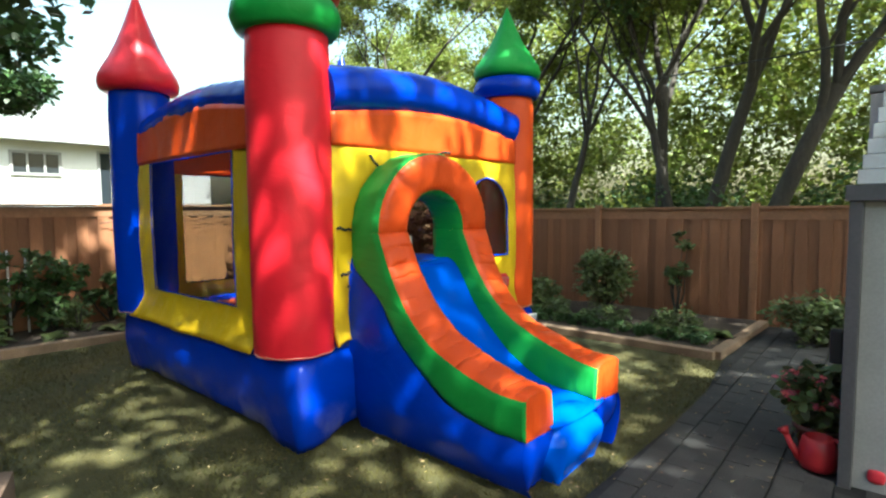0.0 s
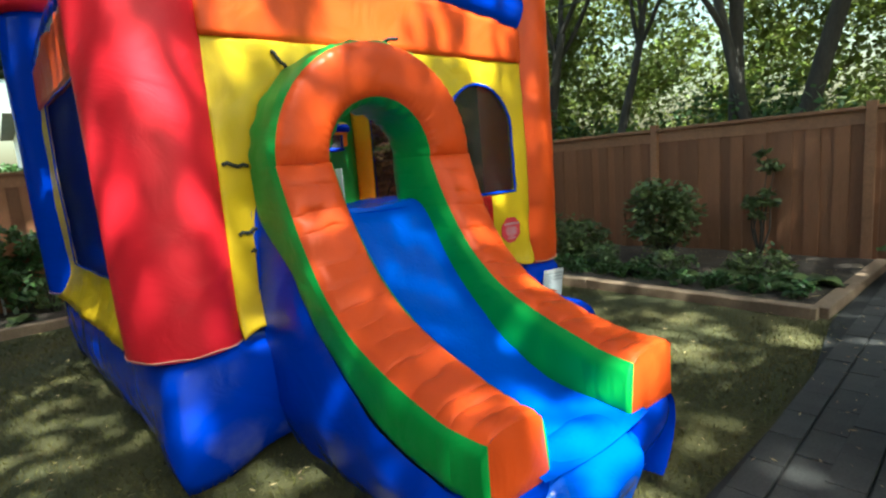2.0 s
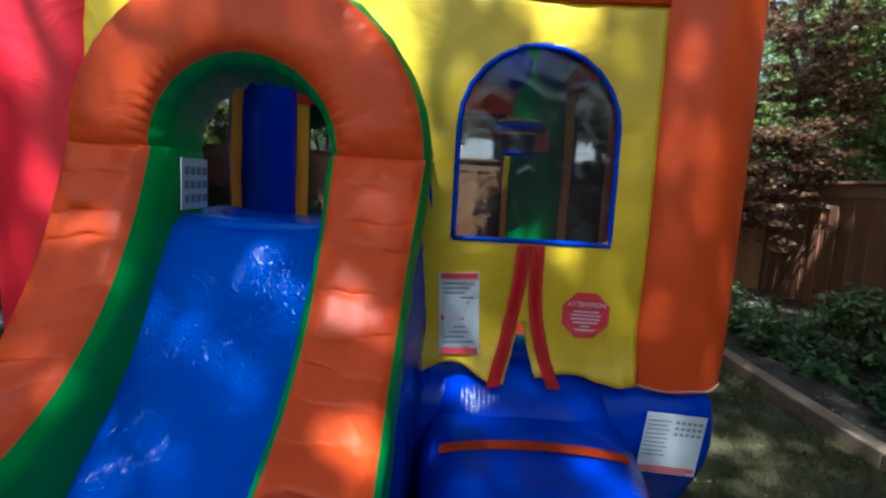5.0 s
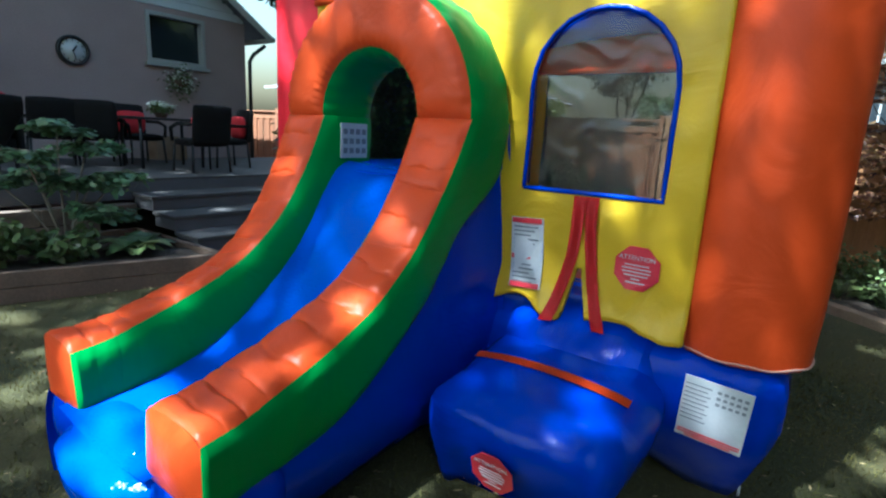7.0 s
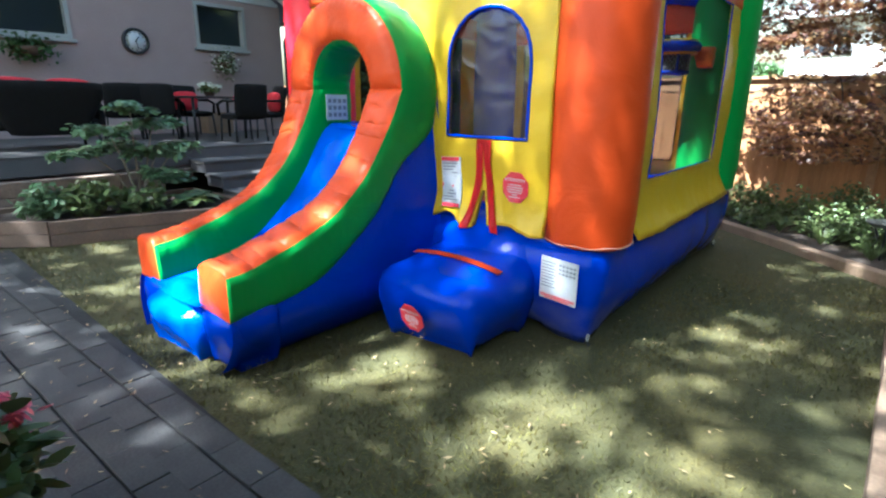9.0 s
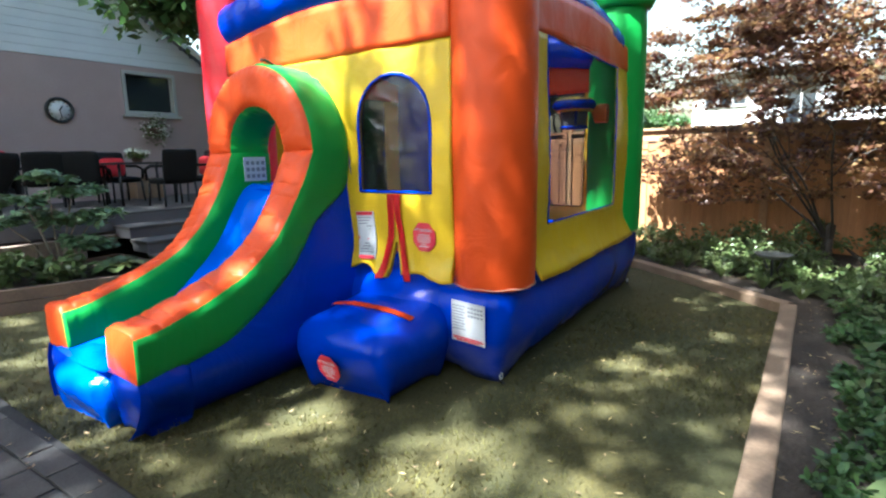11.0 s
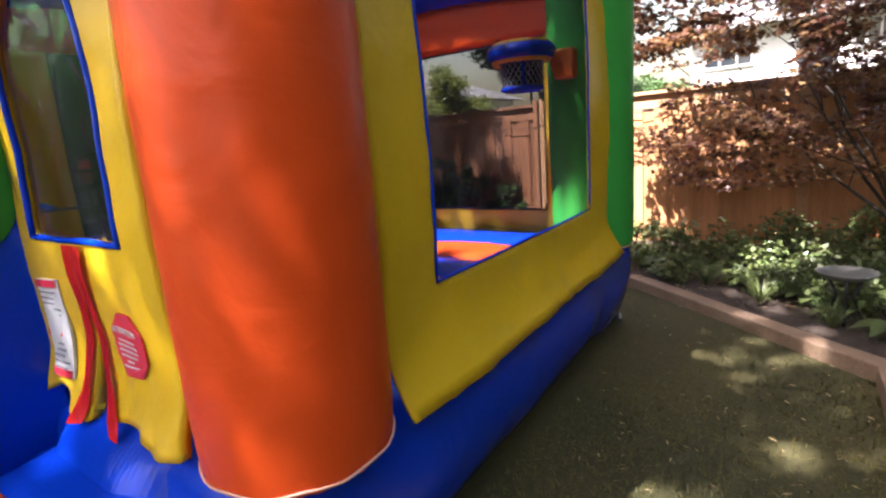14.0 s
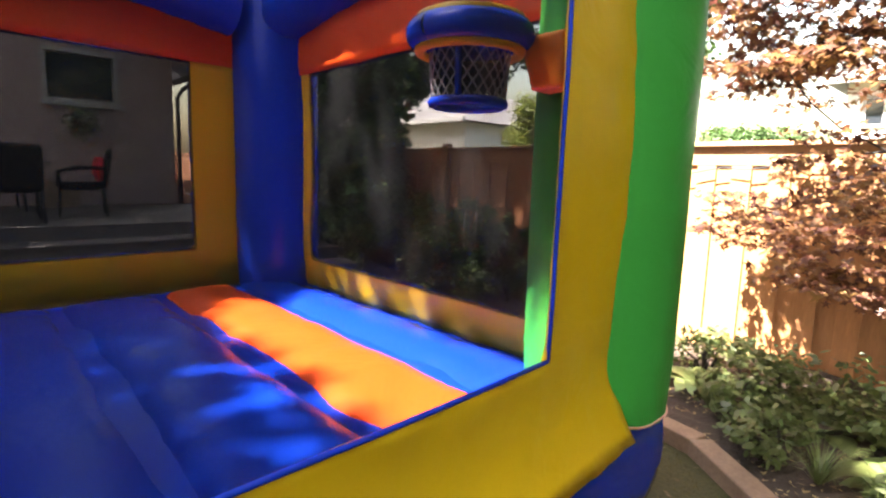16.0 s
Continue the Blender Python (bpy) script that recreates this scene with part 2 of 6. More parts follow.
def netting(name, cover):
    """Black window netting: fine threads that let most of the light through."""
    m = bpy.data.materials.new(name)
    m.use_nodes = True
    n, l = m.node_tree.nodes, m.node_tree.links
    b = n["Principled BSDF"]
    b.inputs["Base Color"].default_value, b.inputs["Roughness"].default_value = (0.005, 0.005, 0.006, 1), 0.8
    b.inputs["Specular IOR Level"].default_value = 0.1
    co, tex = n.new("ShaderNodeTexCoord"), n.new("ShaderNodeTexNoise")
    tex.inputs["Scale"].default_value = 2.5
    l.new(co.outputs["Object"], tex.inputs["Vector"])
    mr = n.new("ShaderNodeMapRange")
    mr.inputs["To Min"].default_value, mr.inputs["To Max"].default_value = cover - 0.06, cover + 0.06
    l.new(tex.outputs["Fac"], mr.inputs["Value"])
    tr, mx = n.new("ShaderNodeBsdfTransparent"), n.new("ShaderNodeMixShader")
    l.new(mr.outputs[0], mx.inputs[0])
    l.new(tr.outputs[0], mx.inputs[1])
    l.new(b.outputs[0], mx.inputs[2])
    l.new(mx.outputs[0], n["Material Output"].inputs["Surface"])
    return m


NET = netting("window_netting", 0.37)


def clear_vinyl(name, cover):
    """A tinted see-through plastic sheet whose crinkles catch the light."""
    m = netting(name, cover)
    n, l = m.node_tree.nodes, m.node_tree.links
    b = n["Principled BSDF"]
    b.inputs["Roughness"].default_value, b.inputs["Specular IOR Level"].default_value = 0.14, 0.7
    co, tex, bp = n.new("ShaderNodeTexCoord"), n.new("ShaderNodeTexNoise"), n.new("ShaderNodeBump")
    tex.noise_type = "RIDGED_MULTIFRACTAL"
    tex.inputs["Scale"].default_value, tex.inputs["Detail"].default_value, tex.inputs["Distortion"].default_value = 6.0, 2.0, 1.2
    bp.inputs["Strength"].default_value, bp.inputs["Distance"].default_value = 0.6, 0.02
    l.new(co.outputs["Object"], tex.inputs["Vector"])
    l.new(tex.outputs["Fac"], bp.inputs["Height"])
    l.new(bp.outputs[0], b.inputs["Normal"])
    return m


PANE = clear_vinyl("tinted_clear_vinyl", 0.42)


# ---- builders ----
def part(name, bm, material, parent, label="", smooth=True):
    """Links a bmesh as one mesh object under a thing or a part."""
    me = bpy.data.meshes.new(name)
    bmesh.ops.recalc_face_normals(bm, faces=bm.faces)
    bm.to_mesh(me)
    bm.free()
    return link(name, me, material, parent, label, smooth)


def link(name, me, material, parent, label="", smooth=True):
    if smooth:
        me.polygons.foreach_set("use_smooth", [True] * len(me.polygons))
    if material:
        me.materials.append(material)
    ob = new(name, me)
    if parent is not None:
        ob.parent = parent
        ob.matrix_parent_inverse = parent.matrix_basis.inverted()
    return tagged(ob, label)


def thing(name, label, category, place=(0, 0, 0), group="", kind=""):
    ob = new(name)
    ob.location = place
    ob.empty_display_size = 0.1
    return tagged(ob, label, category, group, kind)


def grid_bm(rows, closed=False, bm=None):
    """Quads over a grid of points; closed joins each row's end to its start."""
    bm = bm or bmesh.new()
    vs = [[bm.verts.new(p) for p in r] for r in rows]
    for a, b in zip(vs, vs[1:]):
        k = len(a)
        for i in range(k if closed else k - 1):
            j = (i + 1) % k
            if len({a[i], a[j], b[j], b[i]}) == 4:
                bm.faces.new((a[i], a[j], b[j], b[i]))
    return bm, vs


def cap(bm, ring):
    if len(ring) > 2:
        bm.faces.new(ring)


def tube(path, radius, seg=12, bm=None, ends=True):
    """A tube along a path; radius is a number or one for each point."""
    pts = [Vector(p) for p in path]
    rad = radius if isinstance(radius, (list, tuple)) else [radius] * len(pts)
    up = Vector((0, 0, 1))
    rows = []
    side = None
    for i, p in enumerate(pts):
        d = (pts[min(i + 1, len(pts) - 1)] - pts[max(i - 1, 0)]).normalized()
        if side is None:
            side = d.cross(up if abs(d.z) < 0.9 else Vector((1, 0, 0))).normalized()
        side = (side - d * side.dot(d)).normalized()
        o = d.cross(side)
        rows.append([p + (side * math.cos(a) + o * math.sin(a)) * rad[i] for a in (2 * math.pi * k / seg for k in range(seg))])
    bm, vs = grid_bm(rows, True, bm)
    if ends:
        cap(bm, vs[0][::-1])
        cap(bm, vs[-1])
    return bm


def box(x0, x1, y0, y1, z0, z1, bevel=0.0, bm=None, m=None):
    bm2 = bmesh.new()
    bmesh.ops.create_cube(bm2, size=1.0)
    for v in bm2.verts:
        v.co = Vector(((x0 + x1) / 2 + v.co.x * (x1 - x0), (y0 + y1) / 2 + v.co.y * (y1 - y0), (z0 + z1) / 2 + v.co.z * (z1 - z0)))
    if bevel:
        bmesh.ops.bevel(bm2, geom=bm2.edges[:], offset=bevel, segments=2, affect="EDGES", profile=0.6)
    if m is not None:
        bm2.transform(m)
    if bm is None:
        return bm2
    me = bpy.data.meshes.new("tmp")
    bm2.to_mesh(me)
    bm.from_mesh(me)
    bpy.data.meshes.remove(me)
    bm2.free()
    return bm


def revolve(profile, centre=(0, 0, 0), seg=40, pleat=None):
    """A surface of revolution from (radius, z) pairs; pleat(angle, k) scales the radius."""
    rows = []
    for k, (r, z) in enumerate(profile):
        rows.append([(centre[0] + r * (pleat(a, k) if pleat else 1) * math.cos(a), centre[1] + r * (pleat(a, k) if pleat else 1) * math.sin(a), centre[2] + z)
                     for a in (2 * math.pi * i / seg for i in range(seg))])
    bm, vs = grid_bm(rows, True)
    for ring in (vs[0][::-1], vs[-1]):
        if profile[0][0] > 0.001:
            cap(bm, ring)
    bmesh.ops.remove_doubles(bm, verts=bm.verts, dist=0.0005)
    return bm


def wob(p, s, amp, off=0.0):
    return noise.noise(Vector((p[0] * s + off, p[1] * s - off, p[2] * s + off * 0.7))) * amp


def puff(x0, x1, y0, y1, z0, z1, r, step=0.07, amp=0.02, bulge=0.03, flat_bottom=True, bm=None, seed=0.0):
    """An inflated box: rounded edges, bulging sides, uneven skin."""
    bm2 = bmesh.new()
    lo, hi = Vector((x0, y0, z0)), Vector((x1, y1, z1))
    size = hi - lo
    ns = [max(3, int(math.ceil(s / step))) for s in size]
    cache = {}

    def vert(i, j, k):
        key = (i, j, k)
        if key in cache:
            return cache[key]
        f = Vector((i / ns[0], j / ns[1], k / ns[2]))
        p = Vector([lo[a] + size[a] * f[a] for a in range(3)])
        rr = r * (0.3 + 0.7 * f.z) if flat_bottom else r
        inner = Vector([min(max(p[a], lo[a] + (0 if a == 2 and flat_bottom else rr)), hi[a] - rr) for a in range(3)])
        d = p - inner
        if d.length > 1e-6:
            p = inner + d.normalized() * rr
        c = f * 2 - Vector((1, 1, 1))
        for a in range(3):
            b, e = (a + 1) % 3, (a + 2) % 3
            if abs(abs(c[a]) - 1) < 1e-6 and not (a == 2 and c[2] < 0 and flat_bottom):
                p[a] += math.copysign(bulge * (1 - c[b] ** 2) * (1 - c[e] ** 2), c[a])
        if d.length > 1e-6:
            p += d.normalized() * (wob(p, 3.0, amp, seed) + wob(p, 9.0, amp * 0.35, seed))
        if flat_bottom:
            p.z = max(p.z, z0)
        cache[key] = bm2.verts.new(p)
        return cache[key]

    for axis in range(3):
        b, e = (axis + 1) % 3, (axis + 2) % 3
        for side in (0, ns[axis]):
            for u in range(ns[b]):
                for v in range(ns[e]):
                    q = []
                    for du, dv in ((0, 0), (1, 0), (1, 1), (0, 1)):
                        idx = [0, 0, 0]
                        idx[axis], idx[b], idx[e] = side, u + du, v + dv
                        q.append(vert(*idx))
                    bm2.faces.new(q if side else q[::-1])
    if bm is None:
        return bm2
    me = bpy.data.meshes.new("tmp")
    bm2.to_mesh(me)
    bm.from_mesh(me)
    bpy.data.meshes.remove(me)
    bm2.free()
    return bm


def sheet(u0, u1, v0, v1, step, place, holes=(), thick=0.03, top=None, bottom=None):
    """A vinyl panel over (u, v) with openings given as distance functions (negative inside). place(u, v) -> (point, outward)."""
    nu, nv = max(2, int((u1 - u0) / step)), max(2, int((v1 - v0) / step))

    def sd(u, v):
        return min((h(u, v) for h in holes), default=9.0)

    bm = bmesh.new()
    lay = []
    for j in range(nv + 1):
        r = []
        for i in range(nu + 1):
            u = u0 + (u1 - u0) * i / nu
            lo = bottom(u) if bottom else v0
            hi = top(u) if top else v1
            v = lo + (hi - lo) * j / nv
            d = sd(u, v)
            keep = d >= -1e-6
            if not keep and d > -step * 1.6:
                e = 0.002
                gx, gy = (sd(u + e, v) - sd(u - e, v)) / (2 * e), (sd(u, v + e) - sd(u, v - e)) / (2 * e)
                g = math.hypot(gx, gy) or 1
                u, v = u - gx / g * d, v - gy / g * d
            r.append((u, v, keep))
        lay.append(r)
    front, back = {}, {}
    for j, r in enumerate(lay):
        for i, (u, v, keep) in enumerate(r):
            p, o = place(u, v)
            front[i, j] = bm.verts.new(p)
            back[i, j] = bm.verts.new(p - o * thick)
    used = set()
    for j in range(nv):
        for i in range(nu):
            c = [(i, j), (i + 1, j), (i + 1, j + 1), (i, j + 1)]
            if any(lay[b][a][2] for a, b in c) and sum(lay[b][a][2] for a, b in c) >= 1:
                used.add((i, j))
                bm.faces.new([front[k] for k in c])
                bm.faces.new([back[k] for k in reversed(c)])
    for (i, j) in used:
        for di, dj, a, b in ((-1, 0, (i, j), (i, j + 1)), (1, 0, (i + 1, j + 1), (i + 1, j)), (0, -1, (i + 1, j), (i, j)), (0, 1, (i, j + 1), (i + 1, j + 1))):
            if (i + di, j + dj) not in used:
                bm.faces.new((front[a], back[a], back[b], front[b]))
    bmesh.ops.delete(bm, geom=[v for v in bm.verts if not v.link_faces], context="VERTS")
    return bm


def text_part(body, size, m, material, parent, name="lettering"):
    cu = bpy.data.curves.new(name, "FONT")
    cu.body, cu.size, cu.align_x, cu.align_y, cu.extrude = body, size, "CENTER", "CENTER", 0.001
    tmp = new(name + "_tmp", cu)
    me = bpy.data.meshes.new_from_object(tmp.evaluated_get(bpy.context.evaluated_depsgraph_get()))
    bpy.data.objects.remove(tmp)
    me.transform(m)
    me.materials.clear()
    return link(name, me, material, parent, smooth=False)


# leaf outlines in the leaf's own plane: (along, across)
OVAL = [(0, 0), (0.35, 0.26), (0.75, 0.2), (1, 0), (0.75, -0.2), (0.35, -0.26)]
RHOMB = [(0, 0), (0.45, 0.3), (1, 0), (0.45, -0.3)]
PALM = [(0, 0), (0.05, 0.38), (0.25, 0.16), (0.55, 0.5), (0.5, 0.14), (1, 0), (0.5, -0.14), (0.55, -0.5), (0.25, -0.16), (0.05, -0.38)]


def leaf_mesh(name, points, size, outline=RHOMB, seed=0, droop=0.3, flat=0.5, spread=0.35):
    """One mesh of many single leaves at the points. flat: how level they lie."""
    rng = np.random.default_rng(seed)
    P = np.asarray(points, float)
    n, k = len(P), len(outline)
    az = rng.uniform(0, 2 * np.pi, n)
    tilt = rng.normal(0, 1.0 - flat, n) - droop
    along = np.stack([np.cos(az) * np.cos(tilt), np.sin(az) * np.cos(tilt), np.sin(tilt)], 1)
    rollv = rng.normal(0, 1.2 - flat, n)
    side0 = np.stack([-np.sin(az), np.cos(az), np.zeros(n)], 1)
    upv = np.cross(along, side0)
    across = side0 * np.cos(rollv)[:, None] + upv * np.sin(rollv)[:, None]
    s = size * rng.uniform(1 - spread, 1 + spread, n)
    V = np.empty((n, k, 3))
    for i, (a, b) in enumerate(outline):
        V[:, i] = P + (along * a + across * b) * s[:, None]
    me = bpy.data.meshes.new(name)
    me.vertices.add(n * k)
    me.vertices.foreach_set("co", V.reshape(-1))
    me.loops.add(n * k)
    me.loops.foreach_set("vertex_index", np.arange(n * k, dtype=np.int32))
    me.polygons.add(n)
    me.polygons.foreach_set("loop_start", np.arange(0, n * k, k, dtype=np.int32))
    me.polygons.foreach_set("loop_total", np.full(n, k, dtype=np.int32))
    me.update(calc_edges=True)
    return me


def clump_points(centres, radius, each, seed, squash=0.6):
    """Points thick in clumps round the centres, denser near the skin of each clump."""
    rng = np.random.default_rng(seed)
    C = np.asarray(centres, float)
    d = rng.normal(0, 1, (len(C) * each, 3))
    d /= np.linalg.norm(d, axis=1)[:, None]
    r = radius * rng.uniform(0, 1, len(d)) ** 0.5 * rng.uniform(0.5, 1.25, len(C)).repeat(each)
    d[:, 2] *= squash
    return C.repeat(each, 0) + d * r[:, None]


def limb(start, way, length, radius, depth, rng, tubes, tips, bend=0.35, fork=3):
    """A bending limb that forks; gathers the tubes and the tips."""
    p, d = Vector(start), Vector(way).normalized()
    pts, rad = [p.copy()], [radius]
    n = 5
    for i in range(n):
        d = (d + Vector((rng.gauss(0, 1), rng.gauss(0, 1), rng.gauss(0.1, 0.8))) * bend * 0.25).normalized()
        p = p + d * length / n
        pts.append(p.copy())
        rad.append(radius * (1 - 0.5 * (i + 1) / n))
    tubes.append((pts, rad))
    if depth == 0:
        tips += [tuple(q) for q in pts[2:]]
        return
    for k in range(fork):
        at = pts[-1] if k == 0 else pts[rng.randint(2, n)]
        a = rng.uniform(0, 2 * math.pi)
        nd = (d + Vector((math.cos(a), math.sin(a), rng.uniform(-0.1, 0.5))) * rng.uniform(0.5, 1.0)).normalized()
        limb(at, nd, length * rng.uniform(0.55, 0.8), rad[-1] * 0.8, depth - 1, rng, tubes, tips, bend, fork)


def wood(tubes, root, thick=0.028):
    """Thick limbs as parts of their own, the twigs joined."""
    bm = bmesh.new()
    for q, r in tubes:
        if r[0] > thick:
            part("limb", tube(q, r, 8, None, False), BARK, root)
        elif r[0] > 0.004:
            tube(q, [max(v, 0.004) for v in r], 5, bm, False)
    if len(bm.faces):
        tagged(part("twig_mass", bm, BARK, root), kind="stuff")


def tree(name, label, base, height, lean, radius, seed, leaf, leaf_n=120, leaf_size=0.13, clump=0.6, depth=3, fork=3, outline=RHOMB, extra=(), squash=0.6, first=0.45, keep=None):
    rng = random.Random(seed)
    root = thing(name, label, "tree", base)
    tubes, tips = [], []
    p, d = Vector(base), Vector(lean).normalized()
    pts, rad = [p - Vector((0, 0, 0.15))], [radius * 1.25]
    n = 7
    for i in range(n):
        d = (d + Vector((rng.gauss(0, 0.05), rng.gauss(0, 0.05), 0.02))).normalized()
        p = p + d * height * first / n
        pts.append(p.copy())
        rad.append(radius * (1 - 0.35 * (i + 1) / n))
    bm = tube(pts, rad, 14)
    part("trunk", bm, BARK, root)
    for k in range(fork + 1):
        a = 2 * math.pi * k / (fork + 1) + rng.uniform(-0.4, 0.4)
        nd = d * 1.2 + Vector((math.cos(a), math.sin(a), 0.35)) * rng.uniform(0.5, 0.9)
        limb(pts[-1 - (k % 2)], nd, height * (1 - first) * 0.55, rad[-1] * 0.7, depth - 1, rng, tubes, tips, 0.4, fork)
    wood(tubes, root)
    C = list(tips) + list(extra)
    P = clump_points(C, clump, leaf_n, seed, squash)
    if keep:
        P = P[keep(P)]
    link("crown", leaf_mesh("crown", P, leaf_size, outline, seed), leaf, root, smooth=False)
    return root


# ---- ground, beds, paving base ----
def flat_poly(name, pts, z, material, label, category="ground", step=None, amp=0.0):
    bm = bmesh.new()
    vs = [bm.verts.new((x, y, z)) for x, y in pts]
    f = bm.faces.new(vs)
    if step:
        bmesh.ops.triangulate(bm, faces=[f])
        for _ in range(step):
            bmesh.ops.subdivide_edges(bm, edges=bm.edges[:], cuts=1, use_grid_fill=True)
        for v in bm.verts:
            v.co.z += wob(v.co, 1.7, amp) + wob(v.co, 6, amp * 0.5)
    ob = part(name, bm, material, None)
    return tagged(ob, label, category, kind="structure")


bm = bmesh.new()
N = 90
xs = [-600, -150, -60, -30, -16] + [-12 + 16 * i / N for i in range(N + 1)] + [8, 20, 60, 150, 600]
ys = [-600, -150, -60, -30, -14] + [-8 + 19 * i / N for i in range(N + 1)] + [16, 30, 60, 150, 600]
grid_bm([[(x, y, 0.03 * noise.noise(Vector((x * 0.5, y * 0.5, 0))) if abs(x) < 13 and abs(y) < 13 else 0.0) for x in xs] for y in ys], bm=bm)
tagged(part("ground", bm, GRASSY, None), "worn dry lawn of the back yard, patchy and trodden", "lawn", kind="structure")

BED_EDGE = [(-1.84, 8.85), (-1.84, 6.52), (-6.30, 6.46), (-7.66, 4.74), (-8.20, 2.3), (-8.35, -1.0), (-8.4, -5.0)]
tagged(flat_poly("bed_soil", BED_EDGE + [(-9.6, -5.0), (-9.6, 8.85)], 0.075, SOIL, "dark mulched soil of the planting bed", "soil", step=5, amp=0.05), kind="structure")


def plank(a, b, z0, z1, width, material, parent, name, bevel=0.012):
    """A squared timber from a to b on the plan."""
    a, b = Vector((*a, 0)), Vector((*b, 0))
    d = b - a
    bm = box(-d.length / 2, d.length / 2, -width / 2, width / 2, z0, z1, bevel)
    bmesh.ops.subdivide_edges(bm, edges=[e for e in bm.edges if e.calc_length() > 0.5], cuts=6)
    for v in bm.verts:
        v.co.y += wob(v.co, 2.0, 0.012, a.x)
        v.co.z += wob(v.co, 2.3, 0.008, a.y)
    bm.transform(Matrix.Translation((a + b) / 2) @ Matrix.Rotation(math.atan2(d.y, d.x), 4, "Z"))
    return part(name, bm, material, parent, smooth=False)


edging = thing("bed_edging", "weathered wooden timber edging round the planting bed", "edging", (-6.4, 6.4, 0), kind="structure")
rng = random.Random(3)
for a, b in zip(BED_EDGE, BED_EDGE[1:]):
    a, b = Vector(a), Vector(b)
    n = max(1, round((b - a).length / 2.4))
    for i in range(n):
        plank(a.lerp(b, i / n), a.lerp(b, (i + 0.995) / n), -0.03, 0.105 + rng.uniform(-0.006, 0.006), 0.135, TIMBER, edging, "timber")


# ---- fences ----
def fence(name, a, b, top, label, board=0.142, cap_w=0.13, inner=1, wood=None, trim=None):
    """A board fence from a to b; inner: which side of the line the trim is on."""
    a, b = Vector((*a, 0)), Vector((*b, 0))
    d = b - a
    L = d.length
    m = Matrix.Translation(a) @ Matrix.Rotation(math.atan2(d.y, d.x), 4, "Z")
    root = thing(name, label, "fence", a, kind="structure")
    bmb = box(0, board + 0.014, -0.009, 0.009, 0.02, top - 0.05, 0.003)
    me = bpy.data.meshes.new("board")
    bmb.to_mesh(me)
    bmb.free()
    me.materials.append(wood or FENCE)
    rng = random.Random(label)
    n = int(L / board)
    for i in range(n):
        ob = new("board", me)
        ob.parent = root
        ob.matrix_parent_inverse = root.matrix_basis.inverted()
        ob.matrix_basis = m @ Matrix.Translation((i * board, 0.021 * (i % 2) * inner + rng.uniform(-0.001, 0.001), rng.uniform(-0.008, 0.004))) @ Matrix.Rotation(rng.uniform(-0.005, 0.005), 4, "Y")
    k = max(1, round(L / 2.42))
    for i in range(k + 1):
        x = L * i / k
        part("post", box(x - 0.05, x + 0.05, -0.05 + 0.03 * inner, 0.05 + 0.03 * inner, 0, top + 0.05, 0.006, m=m), trim or FENCE_TRIM, root, smooth=False)
    for i in range(k):
        x0, x1 = L * i / k + 0.052, L * (i + 1) / k - 0.052
        part("top_board", box(x0, x1, 0.024 * inner - 0.010, 0.024 * inner + 0.010, top - 0.20, top - 0.04, 0.003, m=m), trim or FENCE_TRIM, root, smooth=False)
        part("cap_rail", box(x0, x1, -cap_w / 2 + 0.015 * inner, cap_w / 2 + 0.015 * inner, top - 0.038, top, 0.004, m=m), trim or FENCE_TRIM, root, smooth=False)
        part("bottom_rail", box(x0, x1, -0.05 * inner - 0.02, -0.05 * inner + 0.02, 0.25, 0.34, 0.004, m=m), trim or FENCE_TRIM, root, smooth=False)
    return root


fence("side_fence", (0.5, 8.95), (-9.55, 8.95), 1.79, "tall cedar board fence with a cap rail behind the bed", inner=1)
# one back fence in two colours: sunlight painted paler here, tree shade darker below
fence("back_fence", (-9.62, 8.95), (-9.62, 2.92), 1.90, "tall pale sunlit cedar board fence with posts", inner=1, wood=SUNLIT_FENCE, trim=SUNLIT_TRIM)
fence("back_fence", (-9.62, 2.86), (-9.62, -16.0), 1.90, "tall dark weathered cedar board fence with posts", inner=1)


# ---- bouncy castle ----
castle = thing("bouncy_castle", "multicoloured inflatable castle with corner towers and a slide on the lawn", "bouncy castle", (-5.0, 3.5, 0))
FX, BX, LY, RY = -3.375, -6.50, 2.00, 5.03

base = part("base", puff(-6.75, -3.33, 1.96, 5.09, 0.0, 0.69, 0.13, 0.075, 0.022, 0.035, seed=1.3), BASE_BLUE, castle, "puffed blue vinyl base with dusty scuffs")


def tuck(verts, x0, x1, y0, y1, height, front, right, left, lift=0.0):
    """Draws the foot of an inflated block in under it; its corners stay longest on the ground."""
    for v in verts:
        ex, ey = (2 * v.co.x - x0 - x1) / (x1 - x0), (2 * v.co.y - y0 - y1) / (y1 - y0)
        if v.co.z >= height:
            continue
        k = (1 - v.co.z / height) ** 1.6
        c = min(1.0, max(0.0, (abs(ex) - 0.7) / 0.3) * max(0.0, (abs(ey) - 0.7) / 0.3) * 2)
        share = min(1.0, max(0.0, (ey + 1) / 2))
        v.co.x -= (front * (0.45 + 0.55 * share)) * k * max(0.0, ex) ** 3 * (1.15 - 0.25 * c)
        v.co.y += (left * max(0.0, -ey) ** 3 - right * max(0.0, ey) ** 3) * k * (1.15 - 0.25 * c)
        if v.co.z < 0.02 and max(abs(ex), abs(ey)) > 0.85:
            v.co.z += lift * (1 - c)


